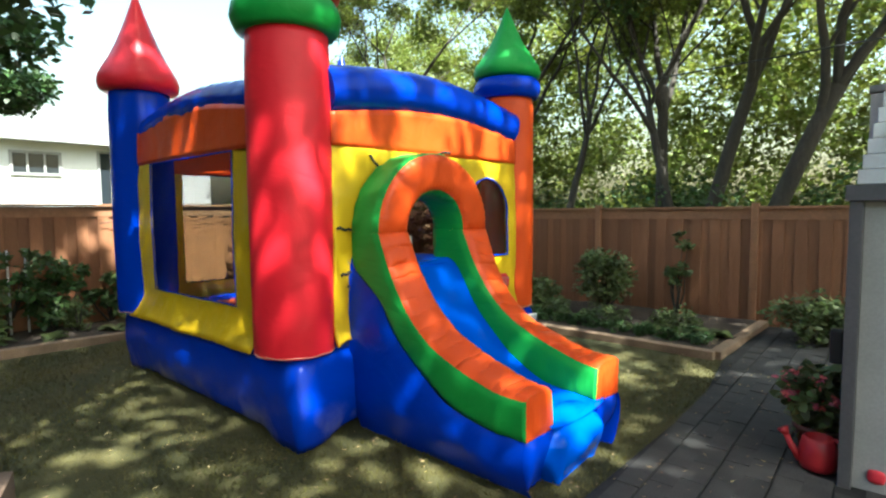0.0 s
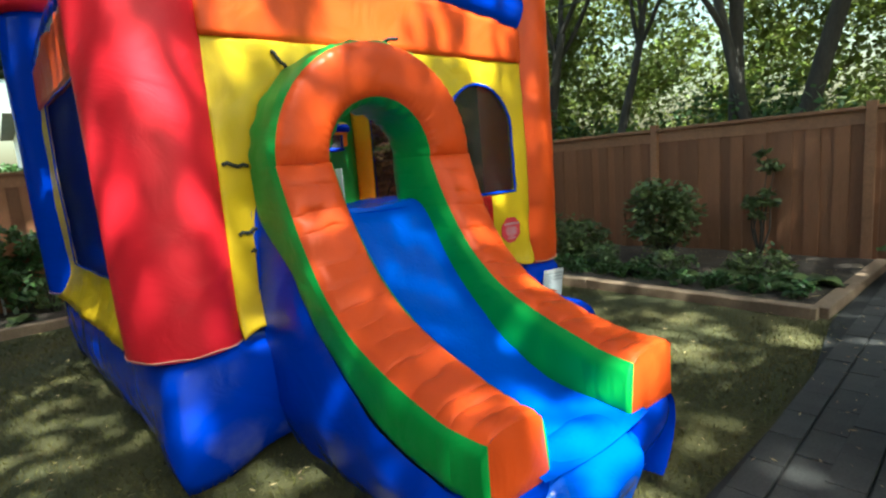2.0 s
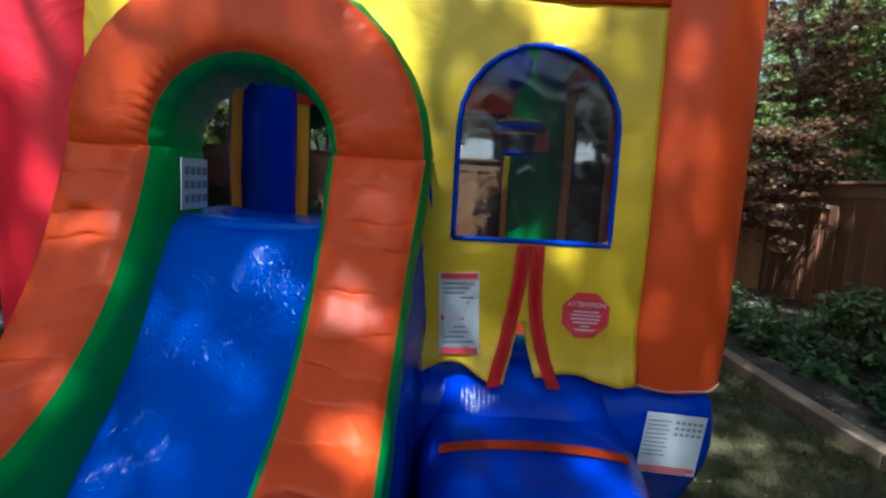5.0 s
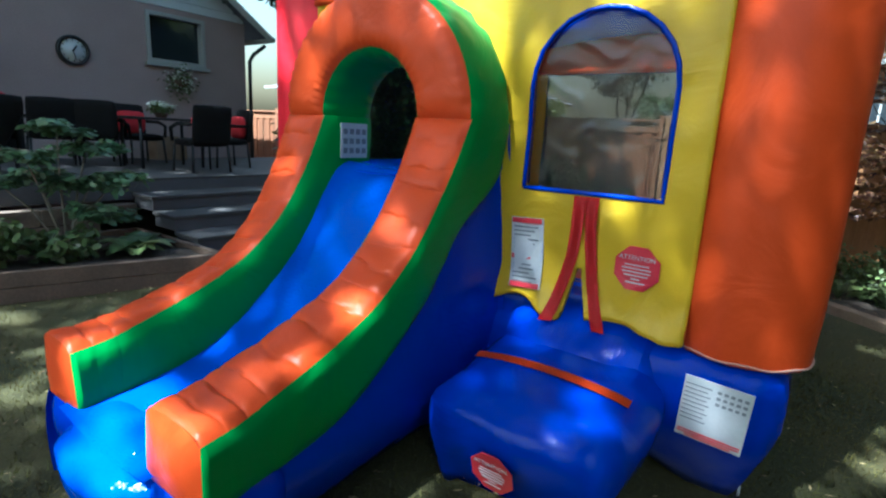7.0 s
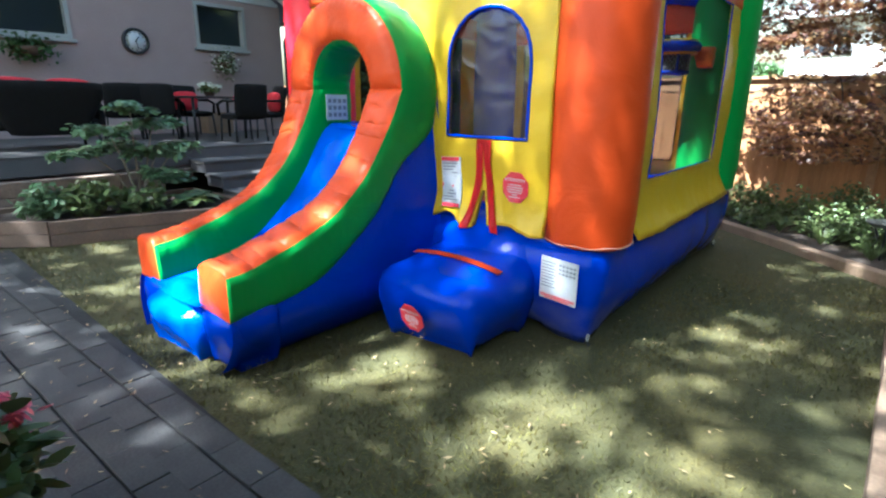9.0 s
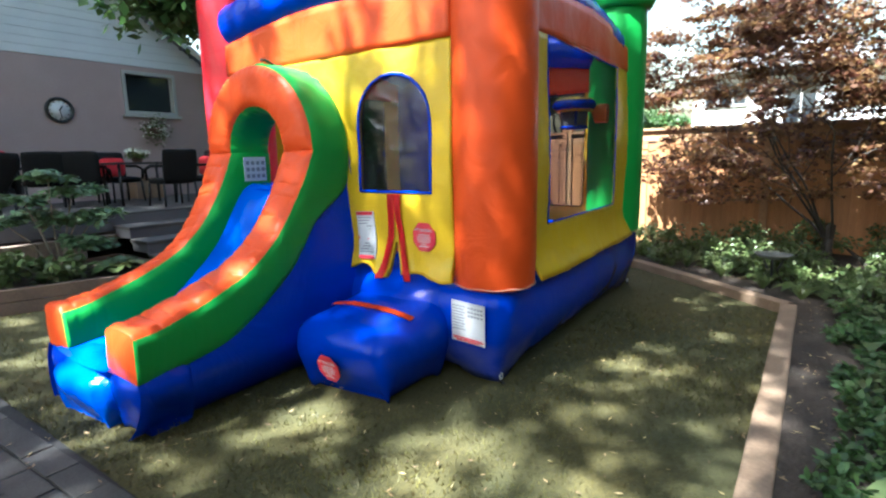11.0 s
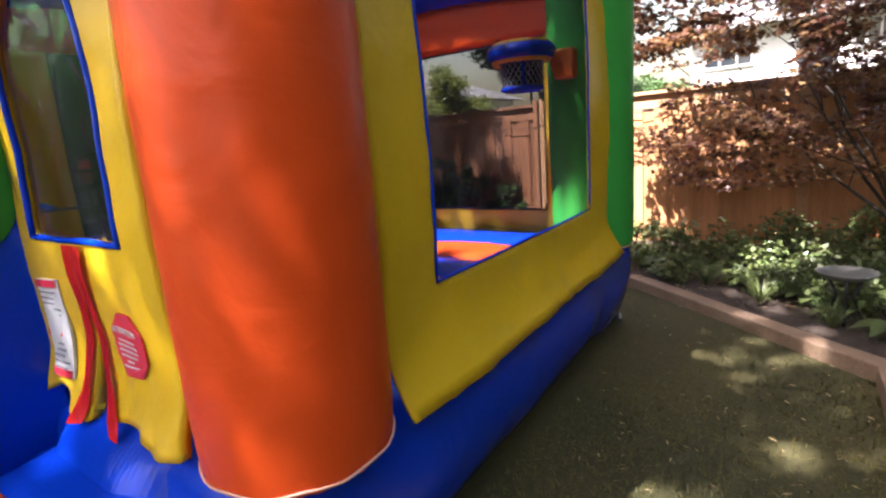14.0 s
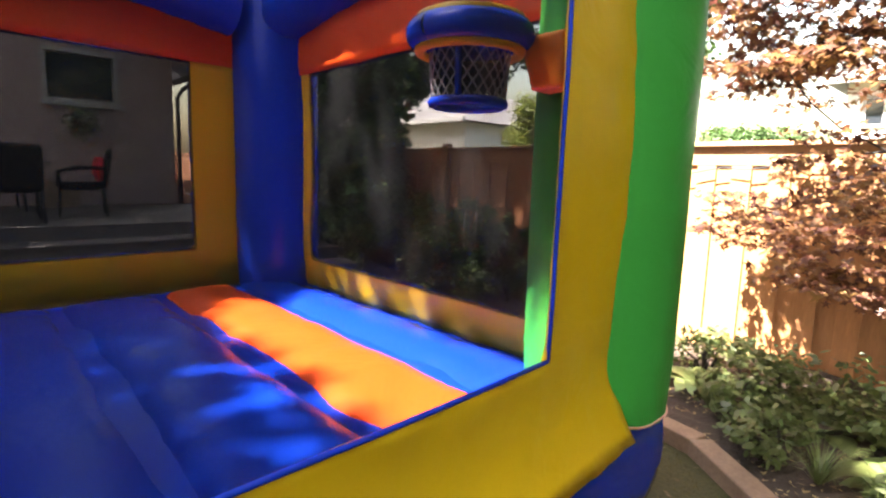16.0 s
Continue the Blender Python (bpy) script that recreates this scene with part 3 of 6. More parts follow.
tuck(base.data.vertices, -6.75, -3.33, 1.96, 5.09, 0.42, 0.20, 0.15, 0.05, 0.04)
for v in base.data.vertices:
    k = max(0.0, 1 - (v.co - Vector((-3.38, 2.02, 0.12))).length / 0.6)
    v.co.x, v.co.y = v.co.x + 0.17 * k, v.co.y - 0.09 * k
rows = []
for i in range(7):
    f = i / 6
    x, z = -3.42 + 0.215 * (0.45 * math.sin(f * math.pi / 2) + 0.55 * f), 0.50 + 0.225 * (0.45 * math.cos(f * math.pi / 2) + 0.55 * (1 - f))
    rows.append([])
    for j in range(181):
        y = 3.80 + 0.88 * j / 180
        g = 0.0006 * math.sin(y * 300 + 3 * noise.noise(Vector((y * 6, 0, f)))) * math.sin(math.pi * min(1, f * 1.1 + 0.05)) + 0.01 * noise.noise(Vector((y * 5, f * 2, 8)))
        e = 1 - abs(2 * j / 180 - 1) ** 5
        rows[-1].append((x + g - 0.17 * (1 - e), y, z + g * 0.6 - 0.06 * (1 - e)))
bm, _ = grid_bm(rows)
part("gathered_sill", bm, BLUE, castle, "gathered blue vinyl sill under the door")

# floor tubes inside
for x0, x1, m in ((-6.5, -6.08, BLUE), (-6.08, -5.57, ORANGE), (-5.57, -5.02, BLUE), (-5.02, -4.46, BLUE), (-4.46, -3.95, ORANGE), (-3.95, -3.45, BLUE)):
    part("floor_tube", puff(x0, x1, 2.14, 4.9, 0.5, 0.735, 0.10, 0.07, 0.012, 0.025, flat_bottom=False, seed=x0), m, castle, "orange floor tube" if m is ORANGE else "blue floor tube")


def tower(x, y, r, top, material, label, bottom=0.67):
    n = 34
    prof = [(r * 0.2, bottom - 0.02), (r * 0.8, bottom - 0.015), (r * 0.96, bottom)]
    for i in range(n + 1):
        f = i / n
        prof.append((r * (1 + 0.02 * math.sin(math.pi * f) - 0.03 * (1 - min(1, f * 12)) - 0.03 * (1 - min(1, (1 - f) * 12))), bottom + 0.012 + (top - bottom) * f))
    prof.append((r * 0.8, top + 0.015))
    seed = x * 3 + y

    def pleat(a, k):
        f = (k - 3) / n
        edge = max(0, 1 - min(f, 1 - f) * 9)
        return 1 + 0.010 * edge * math.sin(a * 26 + seed) + 0.012 * noise.noise(Vector((math.cos(a) * 1.6 + seed, math.sin(a) * 1.6, f * 5))) + 0.006 * noise.noise(Vector((math.cos(a) * 5 + seed, math.sin(a) * 5, f * 14)))
    ob = part("tower", revolve(prof, (x, y, 0), 56, pleat), material, castle, label)
    part("seam_welt", tube([(x + r * 0.985 * math.cos(a), y + r * 0.985 * math.sin(a), bottom + 0.012 + 0.004 * math.sin(a * 9)) for a in (2 * math.pi * i / 56 for i in range(57))], 0.004, 6, ends=False), PALE_WELT, ob, "pale welded seam")
    return ob


def cone(parent, x, y, z0, r, tip, material, band, band_h, label):
    """A cap on a tower: a puffed band and a pointed cone with a belly."""
    seed = x + y * 2
    if band:
        bp = [(r * 0.6, z0 + 0.004)] + [(r * (0.90 + 0.12 * math.sin(math.pi * i / 8)), z0 + 0.01 + band_h * i / 8) for i in range(9)] + [(r * 0.7, z0 + band_h + 0.012)]
        part("band", revolve(bp, (x, y, 0), 48, lambda a, k: 1 + 0.012 * math.sin(a * 20 + seed)), band, parent)
        z0 += band_h
    prof = [(r * 0.5, z0 + 0.0), (r * 0.9, z0 + 0.02)]
    h = tip - z0
    for f, s in ((0.05, 0.99), (0.11, 1.02), (0.18, 0.97), (0.26, 0.84), (0.34, 0.71), (0.42, 0.60), (0.5, 0.50), (0.6, 0.39), (0.7, 0.285), (0.8, 0.19), (0.9, 0.10), (0.97, 0.04), (1.0, 0.004)):
        prof.append((r * s, z0 + h * f))
    part("cone", revolve(prof, (x, y, 0), 48, lambda a, k: 1 + 0.02 * math.sin(a * 8 + seed) * min(1, k / 6) + 0.015 * noise.noise(Vector((math.cos(a) * 3 + seed, math.sin(a) * 3, k * 0.5)))), material, parent, label)


t = tower(-3.60, 2.14, 0.30, 3.06, RED, "red vinyl tower")
cone(t, -3.60, 2.14, 3.04, 0.385, 4.1, ORANGE, GREEN, 0.24, "orange pointed cone")
t = tower(-3.60, 4.88, 0.285, 2.98, ORANGE, "orange vinyl tower")
cone(t, -3.60, 4.88, 2.97, 0.36, 4.0, GREEN, BLUE, 0.21, "green pointed cone")
t = tower(-6.45, 2.13, 0.30, 3.04, BLUE, "blue vinyl tower")
cone(t, -6.45, 2.13, 3.03, 0.385, 4.15, RED, None, 0.0, "red pointed cone")
t = tower(-6.49, 4.86, 0.29, 3.0, GREEN, "green vinyl tower")
cone(t, -6.49, 4.86, 2.98, 0.36, 4.05, BLUE, GREEN, 0.21, "blue pointed cone")


# arched beams between the towers
def beam(p0, p1, rise, r, label):
    p0, p1 = Vector(p0), Vector(p1)
    pts, rad = [], []
    n = 40
    for i in range(n + 1):
        f = i / n
        p = p0.lerp(p1, f)
        p.z += rise * math.sin(math.pi * f)
        pts.append(p)
        rad.append(r * (1 + 0.018 * math.sin(f * math.pi * 22) + 0.02 * noise.noise(Vector((f * 9, p0.x, p0.y)))))
    pts = [pts[0], pts[0].lerp(pts[1], 0.04)] + pts[1:-1] + [pts[-1].lerp(pts[-2], 0.04), pts[-1]]
    rad = [rad[0], rad[0]] + rad[1:-1] + [rad[-1], rad[-1]]
    ob = part("arched_beam", tube(pts, rad, 28), BLUE, castle, label)
    for p in ob.data.polygons:
        p.use_smooth = len(p.vertices) == 4


beam((-3.50, 2.34, 2.67), (-3.50, 4.70, 2.63), 0.13, 0.195, "puffed blue arched beam")
beam((-6.42, 2.34, 2.60), (-6.42, 4.68, 2.60), 0.12, 0.18, "puffed blue arched beam")
beam((-3.80, 2.16, 2.60), (-6.12, 2.16, 2.60), 0.12, 0.17, "puffed blue arched beam")
beam((-3.80, 4.86, 2.60), (-6.12, 4.86, 2.60), 0.12, 0.17, "puffed blue arched beam")


# openings, as distances over (u, v)
def rect_hole(u0, u1, v0, v1):
    def f(u, v):
        dx, dy = max(u0 - u, u - u1), max(v0 - v, v - v1)
        return math.hypot(max(dx, 0), max(dy, 0)) + min(max(dx, dy), 0)
    return f


def arch_hole(u0, u1, v0, spring):
    c, r = (u0 + u1) / 2, (u1 - u0) / 2

    def f(u, v):
        if v > spring:
            return math.hypot(u - c, v - spring) - r
        return max(abs(u - c) - r, v0 - v)
    return f


def slit_hole(top, left, right):
    """A narrow tent-shaped opening from a point at the top to two at the foot."""
    def f(u, v):
        k = (top[1] - v) / (top[1] - left[1])
        if k < 0:
            return (v - top[1])
        a, b = top[0] + (left[0] - top[0]) * k ** 1.5, top[0] + (right[0] - top[0]) * k ** 2.0
        return max(a - u, u - b)
    return f


def side_place(axis, plane, out, seed, low, flare=0.06, ruffle=0.026):
    """A panel in the plane x or y = plane whose foot swells outwards."""
    def f(u, v):
        k = max(0.0, 1 - (v - low) / 0.28)
        d = flare * k * k + wob((u * 1.0, v * 0.8, seed), 2.6, 0.018) + wob((u, v, seed), 8.0, 0.006) + k * ruffle * noise.noise(Vector((u * 13, v * 7, seed))) + 0.02 * math.sin(max(0, min(1, (v - low) / 1.6)) * math.pi)
        o = Vector((out, 0, 0)) if axis == "x" else Vector((0, out, 0))
        p = Vector((plane, u, v)) if axis == "x" else Vector((u, plane, v))
        return p + o * d, o
    return f


def wave(amp, s, z, seed):
    return lambda u: z + amp * math.sin(u * s + seed) + wob((u, seed, 0), 4.0, amp)


ARCH_Y, ARCH_Z, R_OUT, R_IN = 3.13, 1.585, 0.62, 0.335
door_win = arch_hole(3.89, 4.54, 1.285, 1.75)
slit = slit_hole((4.205, 1.08), (4.125, 0.62), (4.305, 0.62))
gate = arch_hole(ARCH_Y - 0.45, ARCH_Y + 0.45, 0.5, ARCH_Z)
front = side_place("x", FX, 1, 0.5, 0.70)
part("front_panel", sheet(2.34, 4.70, 0.70, 2.25, 0.022, front, (door_win, slit, gate), 0.035, bottom=wave(0.035, 13, 0.71, 1.0)), YELLOW, castle, "yellow vinyl front panel with a slit door")
part("front_valance", sheet(2.34, 4.70, 2.25, 2.6, 0.05, side_place("x", FX + 0.012, 1, 4.0, 0.0, 0.0), (), 0.03, top=lambda u: 2.50 + 0.12 * math.sin(math.pi * (u - 2.34) / 2.36)), ORANGE, castle, "orange band under the arch")

right = side_place("y", RY, 1, 7.0, 0.68, 0.10, 0.006)
left = side_place("y", LY, -1, 9.0, 0.68, 0.10, 0.008)
back = side_place("x", BX, -1, 11.0, 0.72)
rwin, lwin = rect_hole(-5.88, -4.14, 1.02, 2.36), rect_hole(-5.87, -4.20, 0.97, 2.27)
bwin = rect_hole(2.56, 4.50, 0.92, 2.22)
part("side_panel", sheet(-6.30, -3.84, 0.70, 2.34, 0.04, right, (rwin,), 0.012, bottom=wave(0.004, 5, 0.655, 2.0)), YELLOW, castle, "yellow vinyl side panel round a netted window")
part("side_valance", sheet(-6.30, -3.84, 2.34, 2.66, 0.05, side_place("y", RY + 0.004, 1, 3.0, 0.0, 0.0), (), 0.03, top=lambda u: 2.56 + 0.13 * math.sin(math.pi * (u + 6.30) / 2.46)), ORANGE, castle, "orange band over the side window")
part("side_panel", sheet(-6.30, -3.84, 0.70, 2.25, 0.04, left, (lwin,), 0.012, bottom=wave(0.004, 5, 0.655, 5.0)), YELLOW, castle, "yellow vinyl side panel round a netted window")
part("side_valance", sheet(-6.30, -3.84, 2.25, 2.66, 0.05, side_place("y", LY - 0.004, -1, 6.0, 0.0, 0.0), (), 0.03, top=lambda u: 2.56 + 0.13 * math.sin(math.pi * (u + 6.30) / 2.46)), ORANGE, castle, "orange band over the side window")
part("back_panel", sheet(2.34, 4.70, 0.70, 2.20, 0.04, back, (bwin,), 0.012), YELLOW, castle, "yellow vinyl back panel round a netted window")
part("back_valance", sheet(2.34, 4.70, 2.20, 2.6, 0.05, side_place("x", BX - 0.004, -1, 8.0, 0.0, 0.0), (), 0.03, top=lambda u: 2.50 + 0.12 * math.sin(math.pi * (u - 2.34) / 2.36)), ORANGE, castle, "orange band over the back window")


def net(corners_fn, u0, u1, v0, v1, hole, depth=0.018, material=None, label="black see-through window netting"):
    """Netting across an opening, following its panel."""
    def place(u, v):
        p, o = corners_fn(u, v)
        return p - o * depth, o
    outside = lambda u, v: -hole(u, v) + 0.01
    return part("window_net", sheet(u0, u1, v0, v1, 0.05, place, (outside,), 0.002), material or NET, castle, label)


net(front, 3.85, 4.58, 1.25, 2.12, door_win, material=PANE, label="tinted clear vinyl window, crinkled")
net(right, -5.92, -4.10, 0.98, 2.40, rwin)
net(left, -5.91, -4.16, 0.93, 2.34, lwin)
net(back, 2.52, 4.54, 0.88, 2.30, bwin)


def piping(fn, pts, r, closed=True):
    path = []
    for (u, v), (u2, v2) in zip(pts, pts[1:] + pts[:1] if closed else pts[1:]):
        for i in range(8):
            path.append(fn(u + (u2 - u) * i / 8, v + (v2 - v) * i / 8)[0])
    path.append(path[0] if closed else fn(*pts[-1])[0])
    return part("window_piping", tube(path, r, 8), BLUE, castle, "blue window piping")


piping(front, [(3.89, 1.285), (3.89, 1.75)] + [(4.215 - 0.325 * math.cos(math.pi * i / 12), 1.75 + 0.325 * math.sin(math.pi * i / 12)) for i in range(1, 12)] + [(4.54, 1.75), (4.54, 1.285)], 0.011)
for fn, (a, b, c, d) in ((right, (-5.88, -4.14, 1.02, 2.335)), (left, (-5.87, -4.20, 0.97, 2.245)), (back, (2.56, 4.50, 0.92, 2.195))):
    piping(fn, [(a, c), (a, d), (b, d), (b, c)], 0.007)


# velcro door edges
def ribbon(fn, pts, width, lift=0.012):
    rows = []
    for i, (u, v) in enumerate(pts):
        rows.append([fn(u + s * width / 2, v)[0] + fn(u, v)[1] * (lift + 0.004 * math.sin(i * 0.9)) for s in (-1, -0.3, 0.3, 1)])
    bm, _ = grid_bm(rows)
    bmesh.ops.solidify(bm, geom=bm.faces[:], thickness=0.006)
    return bm


for s, shift, bend in ((-1, -0.095, 1.9), (1, 0.105, 2.6)):
    part("door_strip", ribbon(front, [(4.216 + s * 0.029 + shift * (i / 12) ** bend, 1.272 - 0.60 * i / 12) for i in range(13)], 0.058), DOOR_RED, castle, "bright red hook-and-loop door edge")

# slide: arch and the two rails in one run
TOP = [(-3.03, 1.585), (-2.96, 1.42), (-2.88, 1.27), (-2.75, 1.08), (-2.62, 0.95), (-2.48, 0.85), (-2.25, 0.745), (-2.0, 0.66), (-1.88, 0.625), (-1.74, 0.605)]
LOW = [(-3.36, 1.585), (-3.36, 1.43), (-3.32, 1.29), (-3.06, 1.09), (-2.93, 0.91), (-2.78, 0.74), (-2.37, 0.455), (-2.0, 0.365), (-1.88, 0.36), (-1.74, 0.355)]


def curve_at(pts, f):
    """A smooth point at fraction f along a polyline."""
    x = f * (len(pts) - 1)
    i = min(int(x), len(pts) - 2)
    u = x - i
    p = [Vector(pts[min(max(i + k, 0), len(pts) - 1)]) for k in (-1, 0, 1, 2)]
    return 0.5 * ((2 * p[1]) + (p[2] - p[0]) * u + (2 * p[0] - 5 * p[1] + 4 * p[2] - p[3]) * u * u + (3 * p[1] - p[0] - 3 * p[2] + p[3]) * u ** 3)


slide = thing("slide", "", "", (0, 0, 0))
slide.parent = castle
slide.matrix_parent_inverse = castle.matrix_basis.inverted()
stations = []          # outer top, inner top, inner low, outer low, puff
NR, NA = 340, 90
for i in range(NR + 1):
    f = 1 - i / NR
    T, B = curve_at(TOP, f), curve_at(LOW, f)
    dip = math.sin(math.pi * f)
    yo, yi = 3.78 - 0.055 * dip, 3.455
    pf = min(1, (f + 0.001) * 18) ** 0.5
    stations.append((Vector((T.x, yo, T.y - 0.03 * dip)), Vector((T.x, yi, T.y)), Vector((B.x, yi - 0.03, B.y)), Vector((B.x, yo, B.y)), pf))
rail_r = stations[:]
arch = []
for i in range(NA + 1):
    a = math.pi * i / NA
    pf = min(1, min(i, NA - i) / 5 + 0.05) ** 0.5
    c, s = math.cos(a), math.sin(a)
    ro, ri = R_OUT + 0.02 * (c > 0) * c, R_IN
    arch.append((Vector((-3.03, ARCH_Y + ro * c, ARCH_Z + ro * s)), Vector((-3.03, ARCH_Y + ri * c, ARCH_Z + ri * s)),
                 Vector((-3.36, ARCH_Y + (ri - 0.035) * c, ARCH_Z + (ri - 0.035) * s)), Vector((-3.36, ARCH_Y + ro * c, ARCH_Z + ro * s)), pf))
rail_l = []
for i in range(NR + 1):
    f = i / NR
    T, B = curve_at(TOP, f), curve_at(LOW, f)
    yo, yi = 2.505 + 0.045 * f, 2.805 + 0.02 * f
    pf = min(1, (f + 0.001) * 18) ** 0.5
    rail_l.append((Vector((T.x, yo, T.y - 0.06 * math.sin(math.pi * f))), Vector((T.x, yi, T.y)), Vector((B.x, yi + 0.03, B.y)), Vector((B.x, yo, B.y)), pf))


def strip(sts, a, b, n, h, outward, seed, pucker):
    rows = []
    for k, st in enumerate(sts):
        A, B, o = st[a], st[b], outward(st)
        r = []
        for i in range(n + 1):
            f = i / n
            p = A.lerp(B, f)
            hump = max(0, 1 - (2 * f - 1) ** 4) ** 0.6
            pf = st[4]
            if len(sts) == NR + 1:
                q = k / NR if seed > 5 else 1 - k / NR
                u = q * 14 + 0.30 * noise.noise(Vector((q * 16, f * 1.6, seed))) + 0.10 * noise.noise(Vector((q * 40, f * 6, seed)))
                deep = min(1.0, max(0.0, 0.6 + 0.9 * noise.noise(Vector((math.floor(u + 0.5) * 7.3, seed, f * 2.6)))))
                pf *= 1 - deep * (1 - abs(math.sin(u * math.pi)) ** 0.3)
            d = h * hump * (pucker + (1 - pucker) * pf) + wob(p, 7, 0.006, seed) * hump + wob(p, 24, 0.0016, seed) * hump
            if len(sts) == NR + 1:
                near = min(1, (k if seed < 5 else NR - k) / 6) ** 0.5
                d = d * near + (0 if a else 0.03 * math.sqrt(max(0, 1 - (2 * f - 1) ** 2))) * (1 - near)
            seam = max(0, abs(2 * f - 1) - 0.55) * (0.020 * math.sin(k * 2.1 + seed) if a == 0 else 0.030 * math.sin(k * 0.8 + 1.3 * math.sin(k * 0.23))) if len(sts) == NA + 1 else 0.0
            r.append(p + o * (d + seam * (1 if 0 < i < n else 0)))
        rows.append(r)
    return rows


def run_parts(sts, seed):
    up = lambda st: ((st[0] - st[3]) + (st[1] - st[2])).normalized()
    out = lambda st: (st[0] - st[1]).normalized()
    face, _ = grid_bm(strip(sts, 0, 1, 16, 0.040, up, seed, 0.12))
    outer, _ = grid_bm(strip(sts, 3, 0, 10, 0.022, out, seed + 1, 0.85))
    inner, _ = grid_bm(strip(sts, 1, 2, 10, 0.03, lambda st: -out(st), seed + 2, 0.85))
    return face, outer, inner


for sts, nm, seed in ((rail_r, "rail", 1.0), (arch, "arch", 5.0), (rail_l, "rail", 9.0)):
    face, outer, inner = run_parts(sts, seed)
    top = part(nm, face, ORANGE, slide, "puffed orange slide " + nm)
    part("outer_side", outer, GREEN, top, "green outer side")
    part("inner_side", inner, GREEN, top, "green inner side")
    if nm == "rail":
        st = rail_r[0] if sts is rail_r else rail_l[-1]
        rows = []
        for i in range(9):
            f = i / 8
            r = []
            for j in range(9):
                g = j / 8
                p = st[0].lerp(st[1], f).lerp(st[3].lerp(st[2], f), g)
                hmp = math.sqrt(max(0, 1 - (2 * f - 1) ** 2)) * math.sqrt(max(0, 1 - (2 * g - 1) ** 2))
                top_h = 0.03 * math.sqrt(max(0, 1 - (2 * f - 1) ** 2)) * (1 - g)
                r.append(p + Vector((0.02 * hmp, 0, top_h)))
            rows.append(r)
        bm, _ = grid_bm(rows)
        part("rail_end", bm, ORANGE, top, "orange rail end")

# sliding surface with its lip
BED = [(-3.75, 1.31), (-3.3, 1.315), (-3.12, 1.30), (-2.98, 1.14), (-2.86, 0.95), (-2.73, 0.80), (-2.59, 0.67), (-2.42, 0.54), (-2.26, 0.455), (-2.1, 0.405), (-1.9, 0.385), (-1.78, 0.37), (-1.70, 0.35)]
rows = []
for i in range(131):
    p2 = curve_at(BED, i / 130)
    rows.append([])
    for j in range(33):
        y = 2.78 + 0.72 * j / 32
        e = math.sin(math.pi * j / 32)
        w = 0.005 * noise.noise(Vector((p2.x * 5, y * 5, p2.y * 4))) + 0.004 * abs(noise.noise(Vector((p2.x * 9 + y * 6, y * 3 - p2.x * 4, 2)))) + 0.001 * noise.noise(Vector((p2.x * 26, y * 22, 5)))
        rows[-1].append((p2.x + w * 0.6, y, p2.y + w + 0.03 * (1 - e)))
bm, _ = grid_bm(rows)
part("sliding_surface", bm, BEDBLUE, slide, "glossy creased blue sliding surface")
lip = puff(-1.98, -1.655, 2.78, 3.43, 0.0, 0.365, 0.15, 0.03, 0.014, 0.045, seed=6.0)
for v in lip.verts:
    v.co.x += 0.010 * noise.noise(v.co * 9) + 0.006 * noise.noise(v.co * 22)
tuck(lip.verts, -1.98, -1.655, 2.78, 3.43, 0.25, 0.08, 0.05, 0.05)
part("slide_lip", lip, BEDBLUE, slide, "glossy blue pillow at the slide's foot")

# body under the rails
for y, s, nm in ((3.775, 1, "right"), (2.53, -1, "left")):
    rows = []
    for i in range(61):
        f = i / 60
        B = curve_at(LOW, f)
        yy = y + (0.02 * f - 0.02 if s < 0 else -0.055 * math.sin(math.pi * f))
        r = []
        for j in range(13):
            g = j / 12
            z = B.y * (1 - g)
            p = Vector((B.x + 0.03 * g * f, yy, z))
            d = 0.05 * math.sin(math.pi * min(1, g * 1.0)) ** 0.7 + wob(p, 5, 0.012, y) - (0.15 if s > 0 else 0.06) * max(0.0, 1 - z / 0.32) ** 1.6
            r.append(p + Vector((0, s * d, 0)))
        rows.append(r)
    bm, _ = grid_bm(rows)
    part("slide_side", bm, BLUE, slide, "blue slide side")
for y0, y1 in ((2.56, 2.90), (3.43, 3.79)):
    foot = puff(-2.05, -1.735, y0, y1, 0.0, 0.39, 0.07, 0.045, 0.012, 0.03, seed=y0)
    tuck(foot.verts, -2.05, -1.735, y0, y1, 0.30, 0.11 if y0 > 3 else 0.08, 0.13 if y0 > 3 else 0.0, 0.0 if y0 > 3 else 0.06, 0.02)
    part("slide_foot", foot, BLUE, slide, "puffed blue slide foot")
part("slide_platform", box(-3.42, -3.1, 2.56, 3.74, 0.3, 1.30), BLUE, slide, smooth=False)
# ties on the arch
for p, q in (((-3.30, ARCH_Y + 0.06, 2.215), (-3.02, ARCH_Y + 0.16, 2.235)), ((-3.33, 2.77, 2.10), (-3.36, 2.70, 2.20)), ((-3.34, 2.49, 1.60), (-3.34, 2.36, 1.62)), ((-3.36, 2.50, 1.27), (-3.36, 2.40, 1.25)), ((-3.36, 2.48, 1.15), (-3.38, 2.42, 1.17)), ((-3.34, 2.52, 0.76), (-3.36, 2.44, 0.73))):
    p, q = Vector(p), Vector(q)
    part("tie_strap", tube([p.lerp(q, i / 5) + Vector((0, 0, 0.008 * math.sin(i * 2.0))) for i in range(6)], 0.011, 6), BLACK_CORD, slide, "black tie strap")
